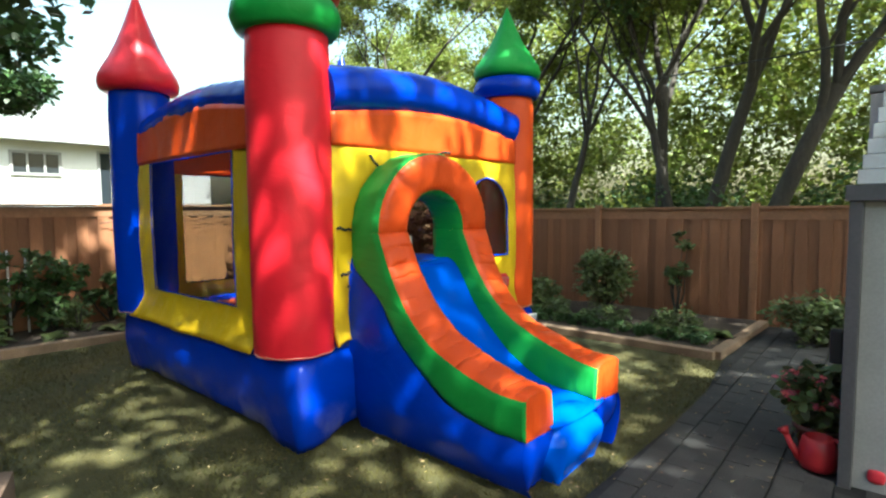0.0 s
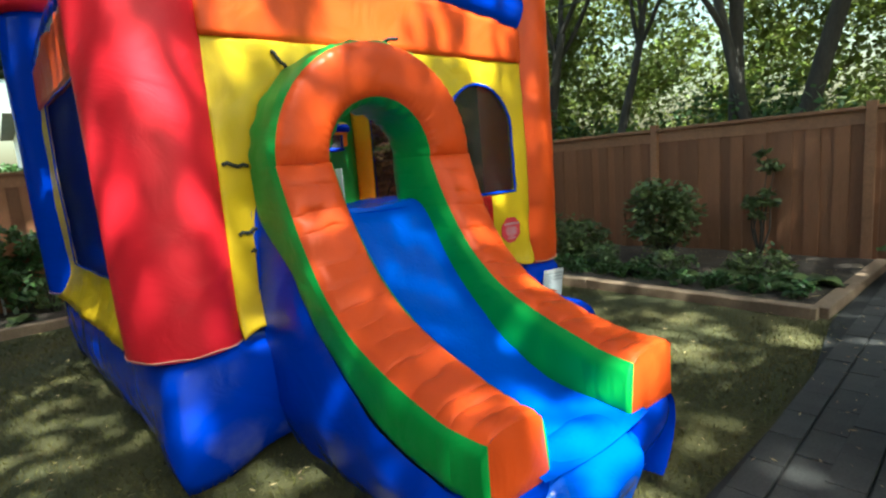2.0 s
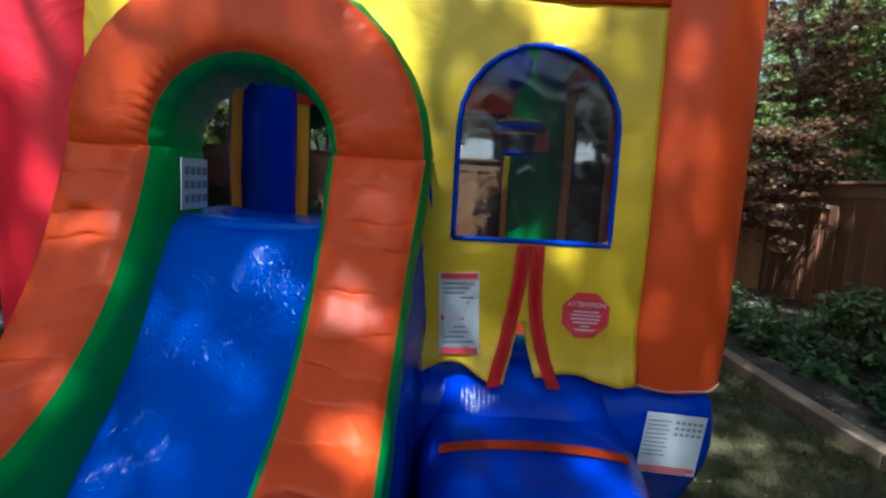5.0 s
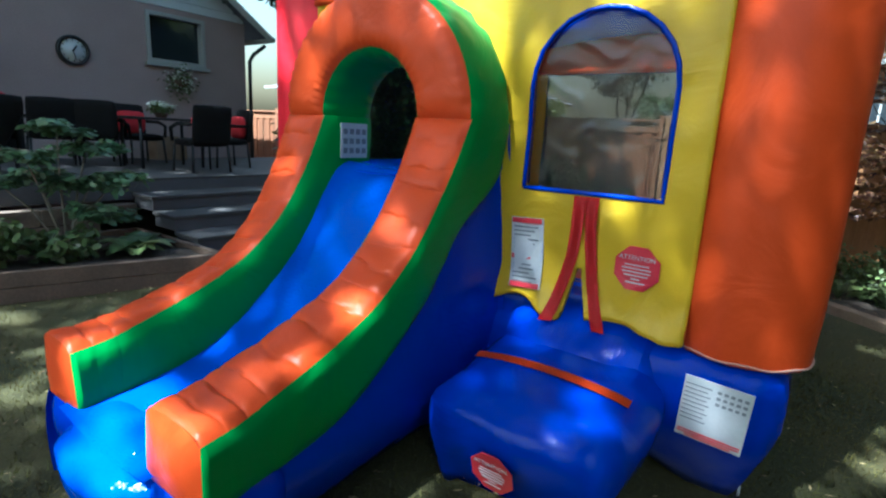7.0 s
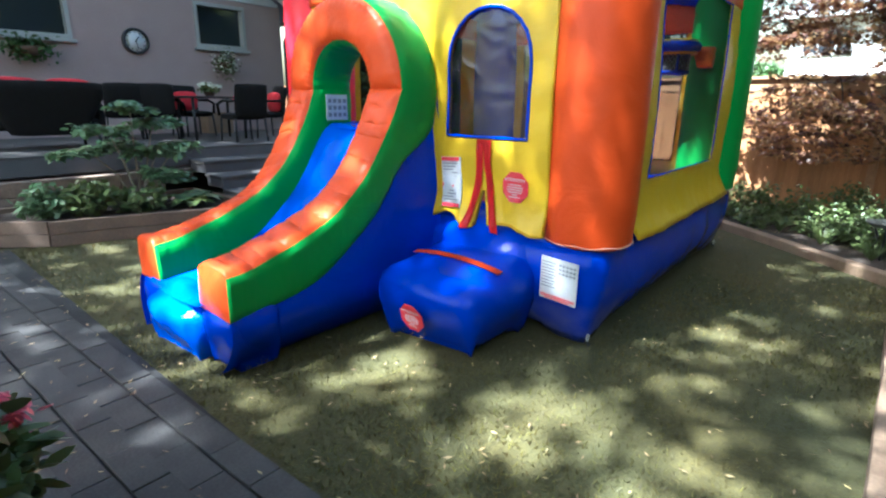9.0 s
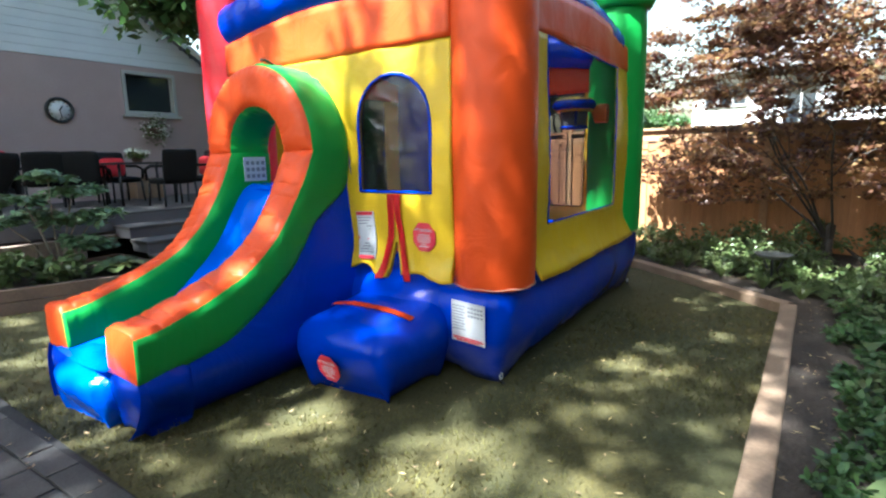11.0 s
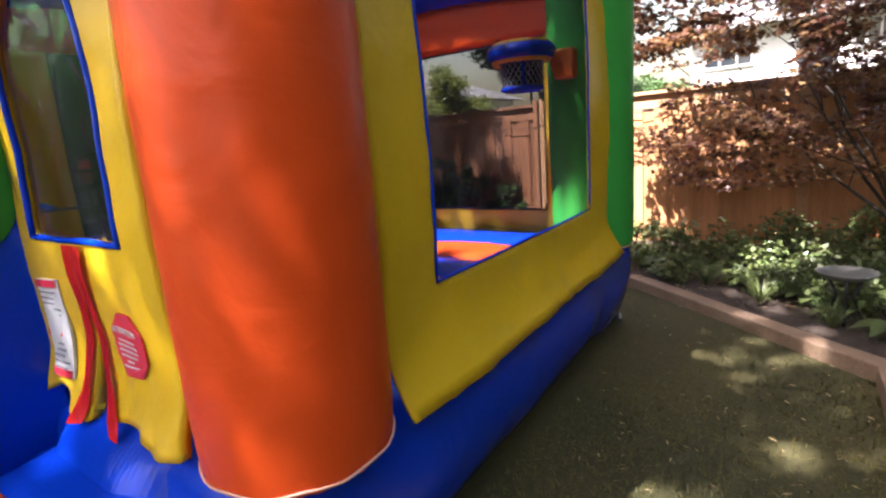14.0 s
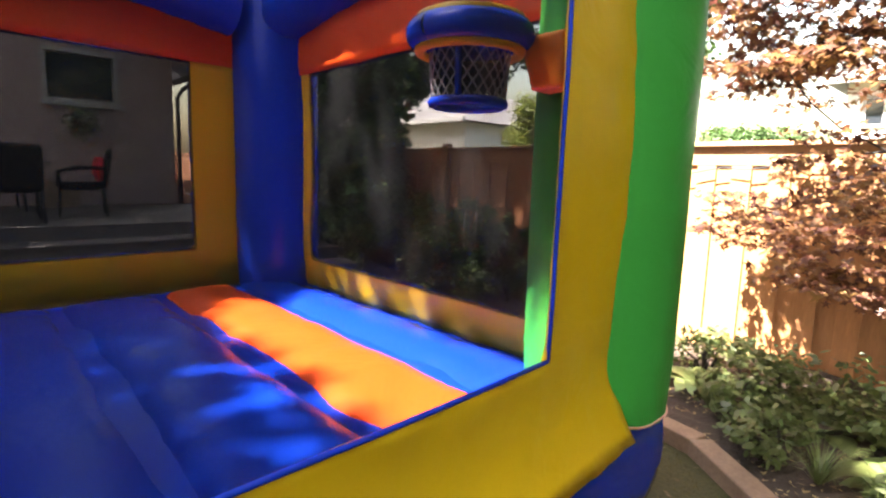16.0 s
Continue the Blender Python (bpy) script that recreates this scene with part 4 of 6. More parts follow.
# printed panel on the slide's inner side
bm = box(-3.28, -3.08, 2.885, 2.89, 1.36, 1.55)
printed = part("warning_print", bm, WHITE_PRINT, slide, "white printed warning panel", smooth=False)
for i in range(3):
    for j in range(4):
        part("print_mark", box(-3.265 + 0.047 * j, -3.235 + 0.047 * j, 2.892, 2.895, 1.385 + 0.052 * i, 1.415 + 0.052 * i), GREY_PRINT, printed, smooth=False)

# entrance step
step_part = puff(-3.42, -2.70, 3.83, 4.66, 0.0, 0.485, 0.13, 0.06, 0.015, 0.03, seed=4.0)
for v in step_part.verts:
    if v.co.z > 0.3:
        v.co.z += 0.09 * max(0, (-2.95 - v.co.x) / 0.45)
tuck(step_part.verts, -3.42, -2.70, 3.83, 4.66, 0.36, 0.18, 0.13, 0.08, 0.03)
step_ob = part("entrance_step", step_part, BLUE, castle, "puffed blue entrance step")
rows = []
for i in range(21):
    y = 3.88 + 0.72 * i / 20
    e = math.sin(math.pi * (i + 1.5) / 23) ** 0.4
    rows.append([(x, y, 0.455 + 0.075 * e + 0.09 * max(0, (-2.95 - x) / 0.45)) for x in (-3.065, -3.05, -3.03, -3.015)])
bm, _ = grid_bm(rows)
bmesh.ops.solidify(bm, geom=bm.faces[:], thickness=0.012)
part("step_strip", bm, ORANGE, step_ob, "flat orange strip")


def octagon(m, r, parent):
    bm = bmesh.new()
    ring = [(r * math.cos(math.pi / 8 + math.pi / 4 * i), r * math.sin(math.pi / 8 + math.pi / 4 * i)) for i in range(8)]
    a = [bm.verts.new((x, y, 0)) for x, y in ring]
    b = [bm.verts.new((x, y, 0.006)) for x, y in ring]
    bm.faces.new(a[::-1])
    bm.faces.new(b)
    for i in range(8):
        bm.faces.new((a[i], a[(i + 1) % 8], b[(i + 1) % 8], b[i]))
    bm.transform(m)
    ob = part("attention_sign", bm, RED_PRINT, parent, "red octagonal printed sign", smooth=False)
    text_part("ATTENTION", r * 0.27, m @ Matrix.Translation((0, r * 0.45, 0.009)), WHITE_PRINT, ob)
    for i, w in enumerate((0.5, 0.6, 0.58, 0.5, 0.18, 0.4)):
        z = r * (0.15 - 0.15 * i)
        part("text_bar", box(-r * w, r * w, z - r * 0.022, z + r * 0.022, 0.0065, 0.009, m=m), WHITE_PRINT, ob, smooth=False)
    return ob


FACE = Matrix(((0, 0, 1, 0), (1, 0, 0, 0), (0, 1, 0, 0), (0, 0, 0, 1)))   # local x -> y, y -> z, z -> x


def lay_on(ob, m, fn, lift=0.003):
    """Lays a flat print and all that is printed on it over the waves of a vinyl panel."""
    back = m.inverted()
    for o in [ob] + list(ob.children):
        bm = bmesh.new()
        bm.from_mesh(o.data)
        bmesh.ops.triangulate(bm, faces=bm.faces[:])
        for _ in range(3):
            far = [e for e in bm.edges if e.calc_length() > 0.035]
            if far:
                bmesh.ops.subdivide_edges(bm, edges=far, cuts=1)
        for v in bm.verts:
            p, out = fn(v.co.y, v.co.z)
            v.co.x = p.x + lift + (0.0 if o is ob else 0.0035) + (back @ v.co).z
        bm.to_mesh(o.data)
        bm.free()


mo = Matrix.Translation((FX + 0.036, 4.47, 0.985)) @ FACE
lay_on(octagon(mo, 0.105, castle), mo, front)
octagon(Matrix.Translation((-2.676, 4.21, 0.225)) @ Matrix.Rotation(0.27, 4, "Y") @ FACE, 0.100, step_ob)


def notice(m, w, h, parent, label):
    ob = part("printed_notice", box(-w / 2, w / 2, -h / 2, h / 2, 0, 0.005, m=m), WHITE_PRINT, parent, label, smooth=False)
    return ob


ml = Matrix.Translation((FX + 0.042, 3.935, 0.965)) @ Matrix.Rotation(0.05, 4, "X") @ FACE
lab = notice(ml, 0.17, 0.35, castle, "white printed notice with red bars")
for z in (0.16, -0.02, -0.16):
    part("red_bar", box(-0.078, 0.078, z - 0.012, z + 0.012, 0.0055, 0.008, m=ml), RED_PRINT, lab, smooth=False)
for i in range(14):
    z = 0.13 - 0.021 * i
    if abs(z + 0.02) > 0.02:
        part("text_bar", box(-0.068, 0.062 - 0.02 * (i % 3), z - 0.005, z + 0.003, 0.0055, 0.0075, m=ml), GREY_PRINT, lab, smooth=False)
lay_on(lab, ml, front)
ms = Matrix.Translation((-3.286, 4.860, 0.465)) @ Matrix.Rotation(0.10, 4, "Y") @ Matrix.Rotation(-0.06, 4, "X") @ FACE
big = notice(ms, 0.25, 0.28, castle, "white safety notice with pictograms")
for i in range(3):
    for j in range(5):
        part("pictogram", box(0.0 + 0.024 * j, 0.015 + 0.024 * j, 0.045 + 0.027 * i, 0.058 + 0.027 * i, 0.0055, 0.0075, m=ms), GREY_PRINT, big, smooth=False)
for i in range(9):
    part("text_bar", box(-0.118, -0.02 - 0.012 * (i % 2), 0.105 - 0.02 * i, 0.111 - 0.02 * i, 0.0055, 0.0075, m=ms), GREY_PRINT, big, smooth=False)
for i in range(3):
    part("red_bar", box(-0.118 + 0.03 * (i == 2), 0.118 - 0.03 * (i == 2), -0.112 - 0.011 * i, -0.106 - 0.011 * i, 0.0055, 0.0075, m=ms), RED_PRINT, big, smooth=False)

# hoop inside
hoop = thing("basketball_hoop", "", "", (0, 0, 0))
hoop.parent = castle
hoop.matrix_parent_inverse = castle.matrix_basis.inverted()
HC = Vector((-5.99, 4.563, 2.02))
ringp = [HC + Vector((0.178 * math.cos(a), 0.178 * math.sin(a), 0)) for a in (2 * math.pi * i / 40 for i in range(41))]
part("rim", tube(ringp, 0.050, 14, ends=False), BLUE, hoop, "puffed blue rim")
for dz, nm in ((0.045, "rim_top"), (-0.050, "rim_bottom")):
    part(nm, tube([p + Vector((0, 0, dz)) for p in ringp], 0.019, 8, ends=False), YELLOW, hoop, "yellow rim edging")
bm = bmesh.new()
for i in range(22):
    for s in (-1, 1):
        path = []
        for k in range(7):
            a = 2 * math.pi * (i + s * k * 0.5) / 22
            rr = 0.142 - 0.012 * k / 6
            path.append(HC + Vector((rr * math.cos(a), rr * math.sin(a), -0.06 - 0.16 * k / 6)))
        tube(path, 0.0032, 4, bm, False)
tagged(part("net", bm, GREY_PRINT, hoop, "grey net skirt of the hoop"), kind="stuff")
for i in range(3):
    a = 2 * math.pi * i / 3 + 0.5
    part("net_strap", tube([HC + Vector(((0.144 - 0.014 * k / 3) * math.cos(a), (0.144 - 0.014 * k / 3) * math.sin(a), -0.05 - 0.17 * k / 3)) for k in range(4)], 0.012, 6), BLUE, hoop, "blue net strap")
bm, _ = grid_bm([[HC + Vector(((0.137 - 0.012 * k / 3) * math.cos(a), (0.137 - 0.012 * k / 3) * math.sin(a), -0.06 - 0.16 * k / 3)) for a in (2 * math.pi * i / 28 for i in range(28))] for k in range(4)], True)
part("net_lining", bm, netting("hoop_netting", 0.72), hoop, "black net lining")
part("net_hem", tube([HC + Vector((0.129 * math.cos(a), 0.129 * math.sin(a), -0.225)) for a in (2 * math.pi * i / 28 for i in range(29))], 0.017, 8, ends=False), BLUE, hoop, "blue hem")
bm = box(-6.34, -6.12, 4.68, 4.87, 1.84, 2.03, 0.022)
for v in bm.verts:
    if v.co.z < 1.9:
        v.co.y += 0.05 * (v.co.y < 4.77)
part("bracket", bm, AMBER, hoop, "amber bracket")
# anchor straps at the base
for x, y, s in ((-3.54, 4.93, 1), (-6.72, 4.95, 1)):
    part("anchor_strap", tube([(x, y, 0.10), (x + 0.03, y + 0.03 * s, 0.04), (x + 0.05, y + 0.08 * s, 0.005)], 0.012, 6), BLACK_CORD, castle, "black anchor strap")
    part("anchor_ring", tube([Vector((x + 0.05, y + 0.06 * s, 0.06)) + Vector((0.02 * math.cos(a), 0, 0.02 * math.sin(a))) for a in (2 * math.pi * i / 12 for i in range(13))], 0.005, 6, ends=False), WHITE_PRINT, castle, "pale anchor ring")


# the castle stands a little askew: its back is shifted towards the house
done = set()
for ob in castle.children_recursive:
    if ob.type == "MESH" and ob.data.name not in done:
        done.add(ob.data.name)
        co = np.empty(len(ob.data.vertices) * 3)
        ob.data.vertices.foreach_get("co", co)
        co = co.reshape(-1, 3)
        co[:, 1] += 0.045 * np.minimum(0, co[:, 0] + 3.375)
        ob.data.vertices.foreach_set("co", co.reshape(-1))
        ob.data.update()


# ---- house with its deck ----
HY = -5.2
house = thing("house", "brown stucco house with pale gable and white windows", "house", (-3.0, -8.0, 0))


def wall_with_openings(u0, u1, v0, v1, openings, y0, y1):
    """A wall along x with rectangular openings right through it."""
    us = sorted({u0, u1, *[o[0] for o in openings], *[o[1] for o in openings]})
    vs = sorted({v0, v1, *[o[2] for o in openings], *[o[3] for o in openings]})
    bm = bmesh.new()
    for a, b in zip(us, us[1:]):
        for c, d in zip(vs, vs[1:]):
            if not any(o[0] <= a and b <= o[1] and o[2] <= c and d <= o[3] for o in openings):
                box(a, b, y0, y1, c, d, bm=bm)
    bmesh.ops.remove_doubles(bm, verts=bm.verts, dist=0.001)
    seen = {}
    for f in bm.faces:
        key = tuple(round(v, 3) for v in f.calc_center_median())
        seen.setdefault(key, []).append(f)
    bmesh.ops.delete(bm, geom=[f for fs in seen.values() if len(fs) > 1 for f in fs], context="FACES")
    return bm


HWIN = [(-6.92, -5.82, 2.54, 3.42), (-3.62, -1.9, 2.50, 3.42)]
part("wall", wall_with_openings(-7.8, 4.6, 0.0, 3.52, HWIN, HY - 0.25, HY), STUCCO, house, "brown stucco wall", smooth=False)
part("wall", box(-7.8, -7.55, -13, HY - 0.252, 0, 3.52), STUCCO, house, smooth=False)
part("wall", box(4.35, 4.6, -13, HY - 0.252, 0, 3.52), STUCCO, house, smooth=False)
part("wall", box(-7.545, 4.345, -13, -12.8, 0, 3.52), STUCCO, house, smooth=False)
# gable in lapped boards
SLOPE = 0.66
k = 0
z = 3.525
while z < 7.2:
    half = 6.2 - (z - 3.52) / SLOPE - 0.02
    if half < 0.2:
        break
    part("gable_board", box(-1.6 - half, -1.6 + half, HY - 0.06, HY + 0.012 + 0.006 * (k % 2), z, z + 0.145), SIDING, house, smooth=False)
    z += 0.15
    k += 1
for s in (-1, 1):
    bm = bmesh.new()
    ridge = 3.55 + 6.2 * SLOPE
    a = [(-1.6, HY + 0.35, ridge), (-1.6 + s * 6.6, HY + 0.35, ridge - 6.6 * SLOPE), (-1.6 + s * 6.6, -13.3, ridge - 6.6 * SLOPE), (-1.6, -13.3, ridge)]
    f = bm.faces.new([bm.verts.new(p) for p in a])
    bmesh.ops.solidify(bm, geom=[f], thickness=-0.14)
    part("roof", bm, ROOF, house, "grey shingled roof", smooth=False)
    part("barge_board", tube([(-1.6 + s * 6.58, HY + 0.37, ridge - 6.6 * SLOPE - 0.02), (-1.6, HY + 0.37, ridge - 0.02)], 0.07, 4), SIDING, house, smooth=False)
part("gutter", tube([(-8.22, HY + 0.38, ridge - 6.6 * SLOPE - 0.02), (-8.22, -13.2, ridge - 6.6 * SLOPE - 0.02)], 0.06, 8), FRAME, house)
part("downpipe", tube([(-8.15, HY + 0.2, 3.15), (-7.95, HY + 0.08, 2.95), (-7.87, HY + 0.05, 2.8), (-7.87, HY + 0.05, 0.05)], 0.04, 8), METAL, house)
for a, b, c, d in HWIN:
    w = part("window", box(a + 0.07, b - 0.07, HY - 0.14, HY - 0.12, c + 0.07, d - 0.07), GLASS, house, "dark window pane", smooth=False)
    for q in ((a, b, c, c + 0.07), (a, b, d - 0.07, d), (a, a + 0.07, c + 0.07, d - 0.07), (b - 0.07, b, c + 0.07, d - 0.07)):
        part("frame", box(q[0], q[1], HY - 0.18, HY + 0.03, q[2], q[3], 0.008), FRAME, w, "white window frame", smooth=False)
    part("sill", box(a - 0.05, b + 0.05, HY + 0.003, HY + 0.09, c - 0.06, c - 0.005, 0.008), FRAME, w, smooth=False)

clock = thing("wall_clock", "round pale-faced clock with a dark rim hanging on the house wall", "clock", (-4.65, HY, 2.55))
m = Matrix.Translation((-4.65, HY + 0.005, 2.55)) @ Matrix.Rotation(-math.pi / 2, 4, "X")
bm = revolve([(0.185, 0.02), (0.19, 0.045), (0.215, 0.06), (0.235, 0.045), (0.24, 0.0), (0.185, 0.0)], seg=40)
bm.transform(m)
part("rim", bm, METAL, clock, "dark clock rim")
bm = revolve([(0.001, 0.022), (0.188, 0.022), (0.188, 0.018), (0.001, 0.018)], seg=40)
bm.transform(m)
part("dial", bm, WHITE_PRINT, clock, "pale clock dial")
for i in range(12):
    part("hour_mark", box(-0.008, 0.008, 0.145, 0.175, 0.0225, 0.026, m=m @ Matrix.Rotation(i * math.pi / 6, 4, "Z")), METAL, clock, smooth=False)
for a, ln, w in ((2.55, 0.10, 0.012), (0.2, 0.15, 0.008)):
    part("pointer", box(-w, w, -0.02, ln, 0.027, 0.030, m=m @ Matrix.Rotation(a, 4, "Z")), METAL, clock, smooth=False)

DZ, DY = 0.82, -1.56
deck = thing("deck", "dark weathered wooden deck with steps down to the lawn", "deck", (-3, -3.5, 0), kind="structure")
n = int((DY - (HY + 0.02)) / 0.14)
for i in range(n + 1):
    y = DY - 0.14 * i
    part("deck_board", box(-9.2, 4.4, max(y - 0.136, HY + 0.005), y, DZ - 0.03, DZ, 0.004), DECK, deck, smooth=False)
part("fascia", box(-9.2, 4.4, DY - 0.03, DY - 0.004, DZ - 0.24, DZ - 0.032), SHED_DARK, deck, smooth=False)
for i in range(4):
    z, y = 0.66 - 0.165 * i, -1.08 + 0.48 * i
    part("tread", box(-8.6, -3.86, y - 0.49, y, z - 0.045, z, 0.008), DECK, deck, "dark weathered tread", smooth=False)
    part("riser", box(-8.58, -3.88, y - 0.47, y - 0.02, 0.0 if i == 3 else z - 0.165, z - 0.047), SHED_DARK, deck, smooth=False)
retaining = thing("retaining_wall", "low brown timber retaining wall under the deck edge", "wall", (-2, DY, 0), kind="structure")
for j in range(3):
    for i in range(8):
        x = -3.84 + i * 0.95 + (0.4 if j % 2 else 0)
        part("block", box(x, x + 0.94, DY + 0.002, DY + 0.15, 0.01 + j * 0.18, 0.185 + j * 0.18, 0.012), STONE, retaining, smooth=False)
# planter in front of the deck
planter = thing("planter", "long low wooden planter box with soil and plants", "planter", (-1.85, -0.25, 0))
PC = [(-1.80, -0.20), (-3.82, 0.40), (-3.82, -1.36), (-0.70, -1.36)]
for a, b in zip(PC, PC[1:] + PC[:1]):
    for j in range(2):
        plank(a, b, 0.005 + j * 0.135, 0.135 + j * 0.135, 0.06, DARK_TIMBER, planter, "side_board", 0.008)
bm = bmesh.new()
bm.faces.new([bm.verts.new((x, y, 0.21)) for x, y in ((-1.82, -0.25), (-3.78, 0.34), (-3.78, -1.32), (-0.82, -1.32))])
bmesh.ops.triangulate(bm, faces=bm.faces[:])
for _ in range(4):
    bmesh.ops.subdivide_edges(bm, edges=bm.edges[:], cuts=1, use_grid_fill=True)
for v in bm.verts:
    v.co.z += wob(v.co, 4, 0.05)
part("soil", bm, SOIL, planter)


# furniture on the deck
def chair(place, turn, label):
    c = thing("patio_chair", label, "chair", place, "chairs on the deck")
    m = Matrix.Translation(place) @ Matrix.Rotation(turn, 4, "Z")
    part("seat", puff(-0.27, 0.27, -0.26, 0.26, 0.36, 0.46, 0.03, 0.09, 0.004, 0.01, False), WICKER, c).matrix_basis = m
    bm = puff(-0.28, 0.28, -0.31, -0.25, 0.40, 0.92, 0.025, 0.08, 0.004, 0.01, False)
    for v in bm.verts:
        v.co.y -= 0.15 * max(0, v.co.z - 0.45)
    part("backrest", bm, WICKER, c).matrix_basis = m
    for s in (-1, 1):
        part("armrest", tube([(s * 0.29, -0.27, 0.66), (s * 0.31, 0.05, 0.66), (s * 0.30, 0.25, 0.60), (s * 0.28, 0.26, 0.42)], 0.025, 8), WICKER, c).matrix_basis = m
        for y in (-0.25, 0.24):
            part("leg", tube([(s * 0.26, y, 0.38), (s * 0.28, y * 1.1, 0.0)], 0.018, 8), METAL, c).matrix_basis = m
    part("cushion", puff(-0.22, 0.22, -0.27, -0.16, 0.48, 0.80, 0.05, 0.07, 0.008, 0.02, False), CUSHION, c, "red cushion").matrix_basis = m
    for o in c.children:
        o.matrix_parent_inverse = c.matrix_basis.inverted()
    return c


def sofa(place, turn, width, label):
    c = thing("wicker_sofa", label, "sofa", place)
    m = Matrix.Translation(place) @ Matrix.Rotation(turn, 4, "Z")
    w = width / 2
    specs = [("seat", puff(-w, w, -0.36, 0.36, 0.26, 0.42, 0.04, 0.12, 0.004, 0.01, False), WICKER, "")]
    bm = puff(-w, w, -0.46, -0.37, 0.20, 0.88, 0.035, 0.1, 0.004, 0.01, False)
    for v in bm.verts:
        v.co.x *= 0.64 + 0.36 * min(1, max(0.0, v.co.z - 0.2) / 0.5)
        v.co.y -= 0.30 * max(0, v.co.z - 0.3)
    specs.append(("backrest", bm, WICKER, "dark woven sofa back"))
    for s in (-1, 1):
        specs.append(("armrest", puff(s * w - 0.05, s * w + 0.05, -0.36, 0.36, 0.2, 0.62, 0.03, 0.1, 0.004, 0.01, False), WICKER, ""))
        for y in (-0.38, 0.34):
            specs.append(("leg", tube([(s * (w - 0.08), y, 0.28), (s * (w - 0.06), y * 1.05, 0.0)], 0.022, 8), METAL, ""))
    for i in range(2):
        x0 = -w + 0.06 + i * (width - 0.12) / 2
        specs.append(("seat_cushion", puff(x0, x0 + (width - 0.14) / 2, -0.34, 0.35, 0.425, 0.54, 0.045, 0.1, 0.006, 0.015, False), CUSHION, "red seat cushion"))
        bm = puff(x0 + 0.03, x0 + (width - 0.2) / 2, -0.42, -0.28, 0.55, 0.91, 0.05, 0.09, 0.008, 0.02, False)
        for v in bm.verts:
            v.co.y -= 0.22 * max(0, v.co.z - 0.5)
        specs.append(("back_cushion", bm, CUSHION, "red back cushion"))
    for nm, bm, ma, la in specs:
        o = part(nm, bm, ma, c, la)
        o.matrix_basis = m
        o.matrix_parent_inverse = c.matrix_basis.inverted()
    return c


sofa((-2.42, -2.75, DZ), math.pi, 1.3, "dark wicker sofa with red cushions, its back to the lawn")
chair((-3.85, -3.95, DZ), math.pi - 0.2, "dark wicker patio chair with a red cushion beside the sofa")
chair((-4.4, -3.75, DZ), 2.6, "dark wicker patio chair with a red cushion")
chair((-5.15, -2.3, DZ), math.pi, "dark wicker patio chair, its back to the steps")
chair((-5.95, -3.0, DZ), -1.7, "dark wicker patio chair beside the table")
chair((-5.1, -4.1, DZ), 0.1, "dark wicker patio chair behind the table")
table = thing("patio_table", "dark patio table on the deck", "table", (-5.05, -3.2, DZ))
part("tabletop", box(-5.6, -4.5, -3.6, -2.8, DZ + 0.69, DZ + 0.73, 0.01), METAL, table, smooth=False)
for x in (-5.5, -4.6):
    for y in (-3.5, -2.9):
        part("leg", tube([(x, y, DZ + 0.69), (x, y, DZ)], 0.025, 8), METAL, table)
crate = thing("planter_crate", "pale wooden crate standing on the deck", "crate", (-5.9, -4.7, DZ))
for i in range(4):
    part("slat", box(-6.15 + 0.14 * i, -6.03 + 0.14 * i, -4.62, -4.60, DZ, DZ + 0.42, 0.004), TIMBER, crate, smooth=False)
part("box_body", box(-6.14, -5.62, -5.0, -4.625, DZ + 0.002, DZ + 0.38), TIMBER, crate, smooth=False)


def potted(name, label, place, pot_r, pot_h, leaves, spread, height, petal, n_leaf, n_flower, seed, pot=TERRACOTTA, leaf_size=0.07, petal_size=0.05):
    """A pot of leaves and flower heads."""
    c = thing(name, label, "plant", place)
    rng = np.random.default_rng(seed)
    bm = revolve([(pot_r * 0.7, 0.0), (pot_r * 0.95, pot_h * 0.85), (pot_r * 1.05, pot_h * 0.86), (pot_r * 1.05, pot_h), (pot_r * 0.92, pot_h), (pot_r * 0.9, pot_h * 0.9), (0.001, pot_h * 0.9)], place, 24)
    part("pot", bm, pot, c)
    ctr = np.array(place) + np.array((0, 0, pot_h + height * 0.45))
    d = rng.normal(0, 1, (n_leaf, 3))
    d /= np.linalg.norm(d, axis=1)[:, None]
    P = ctr + d * np.array((spread, spread, height * 0.55)) * (rng.uniform(0.15, 1, n_leaf) ** 0.5)[:, None]
    link("foliage", leaf_mesh("foliage", P, leaf_size, OVAL, seed), leaves, c, smooth=False)
    heads = []
    for i in range(n_flower):
        a, e = rng.uniform(0, 2 * math.pi), rng.uniform(-0.1, 1.2)
        h = ctr + np.array((spread * math.cos(a) * math.cos(e), spread * math.sin(a) * math.cos(e), height * 0.6 * math.sin(e))) * rng.uniform(0.85, 1.1)
        heads.append(h)
    for i, h in enumerate(heads):
        link("flower", leaf_mesh("flower", h + rng.normal(0, petal_size * 0.4, (26, 3)), petal_size, OVAL, seed + 1 + i), petal, c, smooth=False)
    bm = bmesh.new()
    for h in heads:
        tube([Vector(place) + Vector((0, 0, pot_h * 0.8)), (Vector(place) + Vector((0, 0, pot_h)) + Vector(h)) / 2 + Vector((0, 0, 0.05)), Vector(h)], [0.006, 0.005, 0.003], 5, bm, False)
    tagged(part("stalk_bundle", bm, SHRUB, c), kind="stuff")
    return c


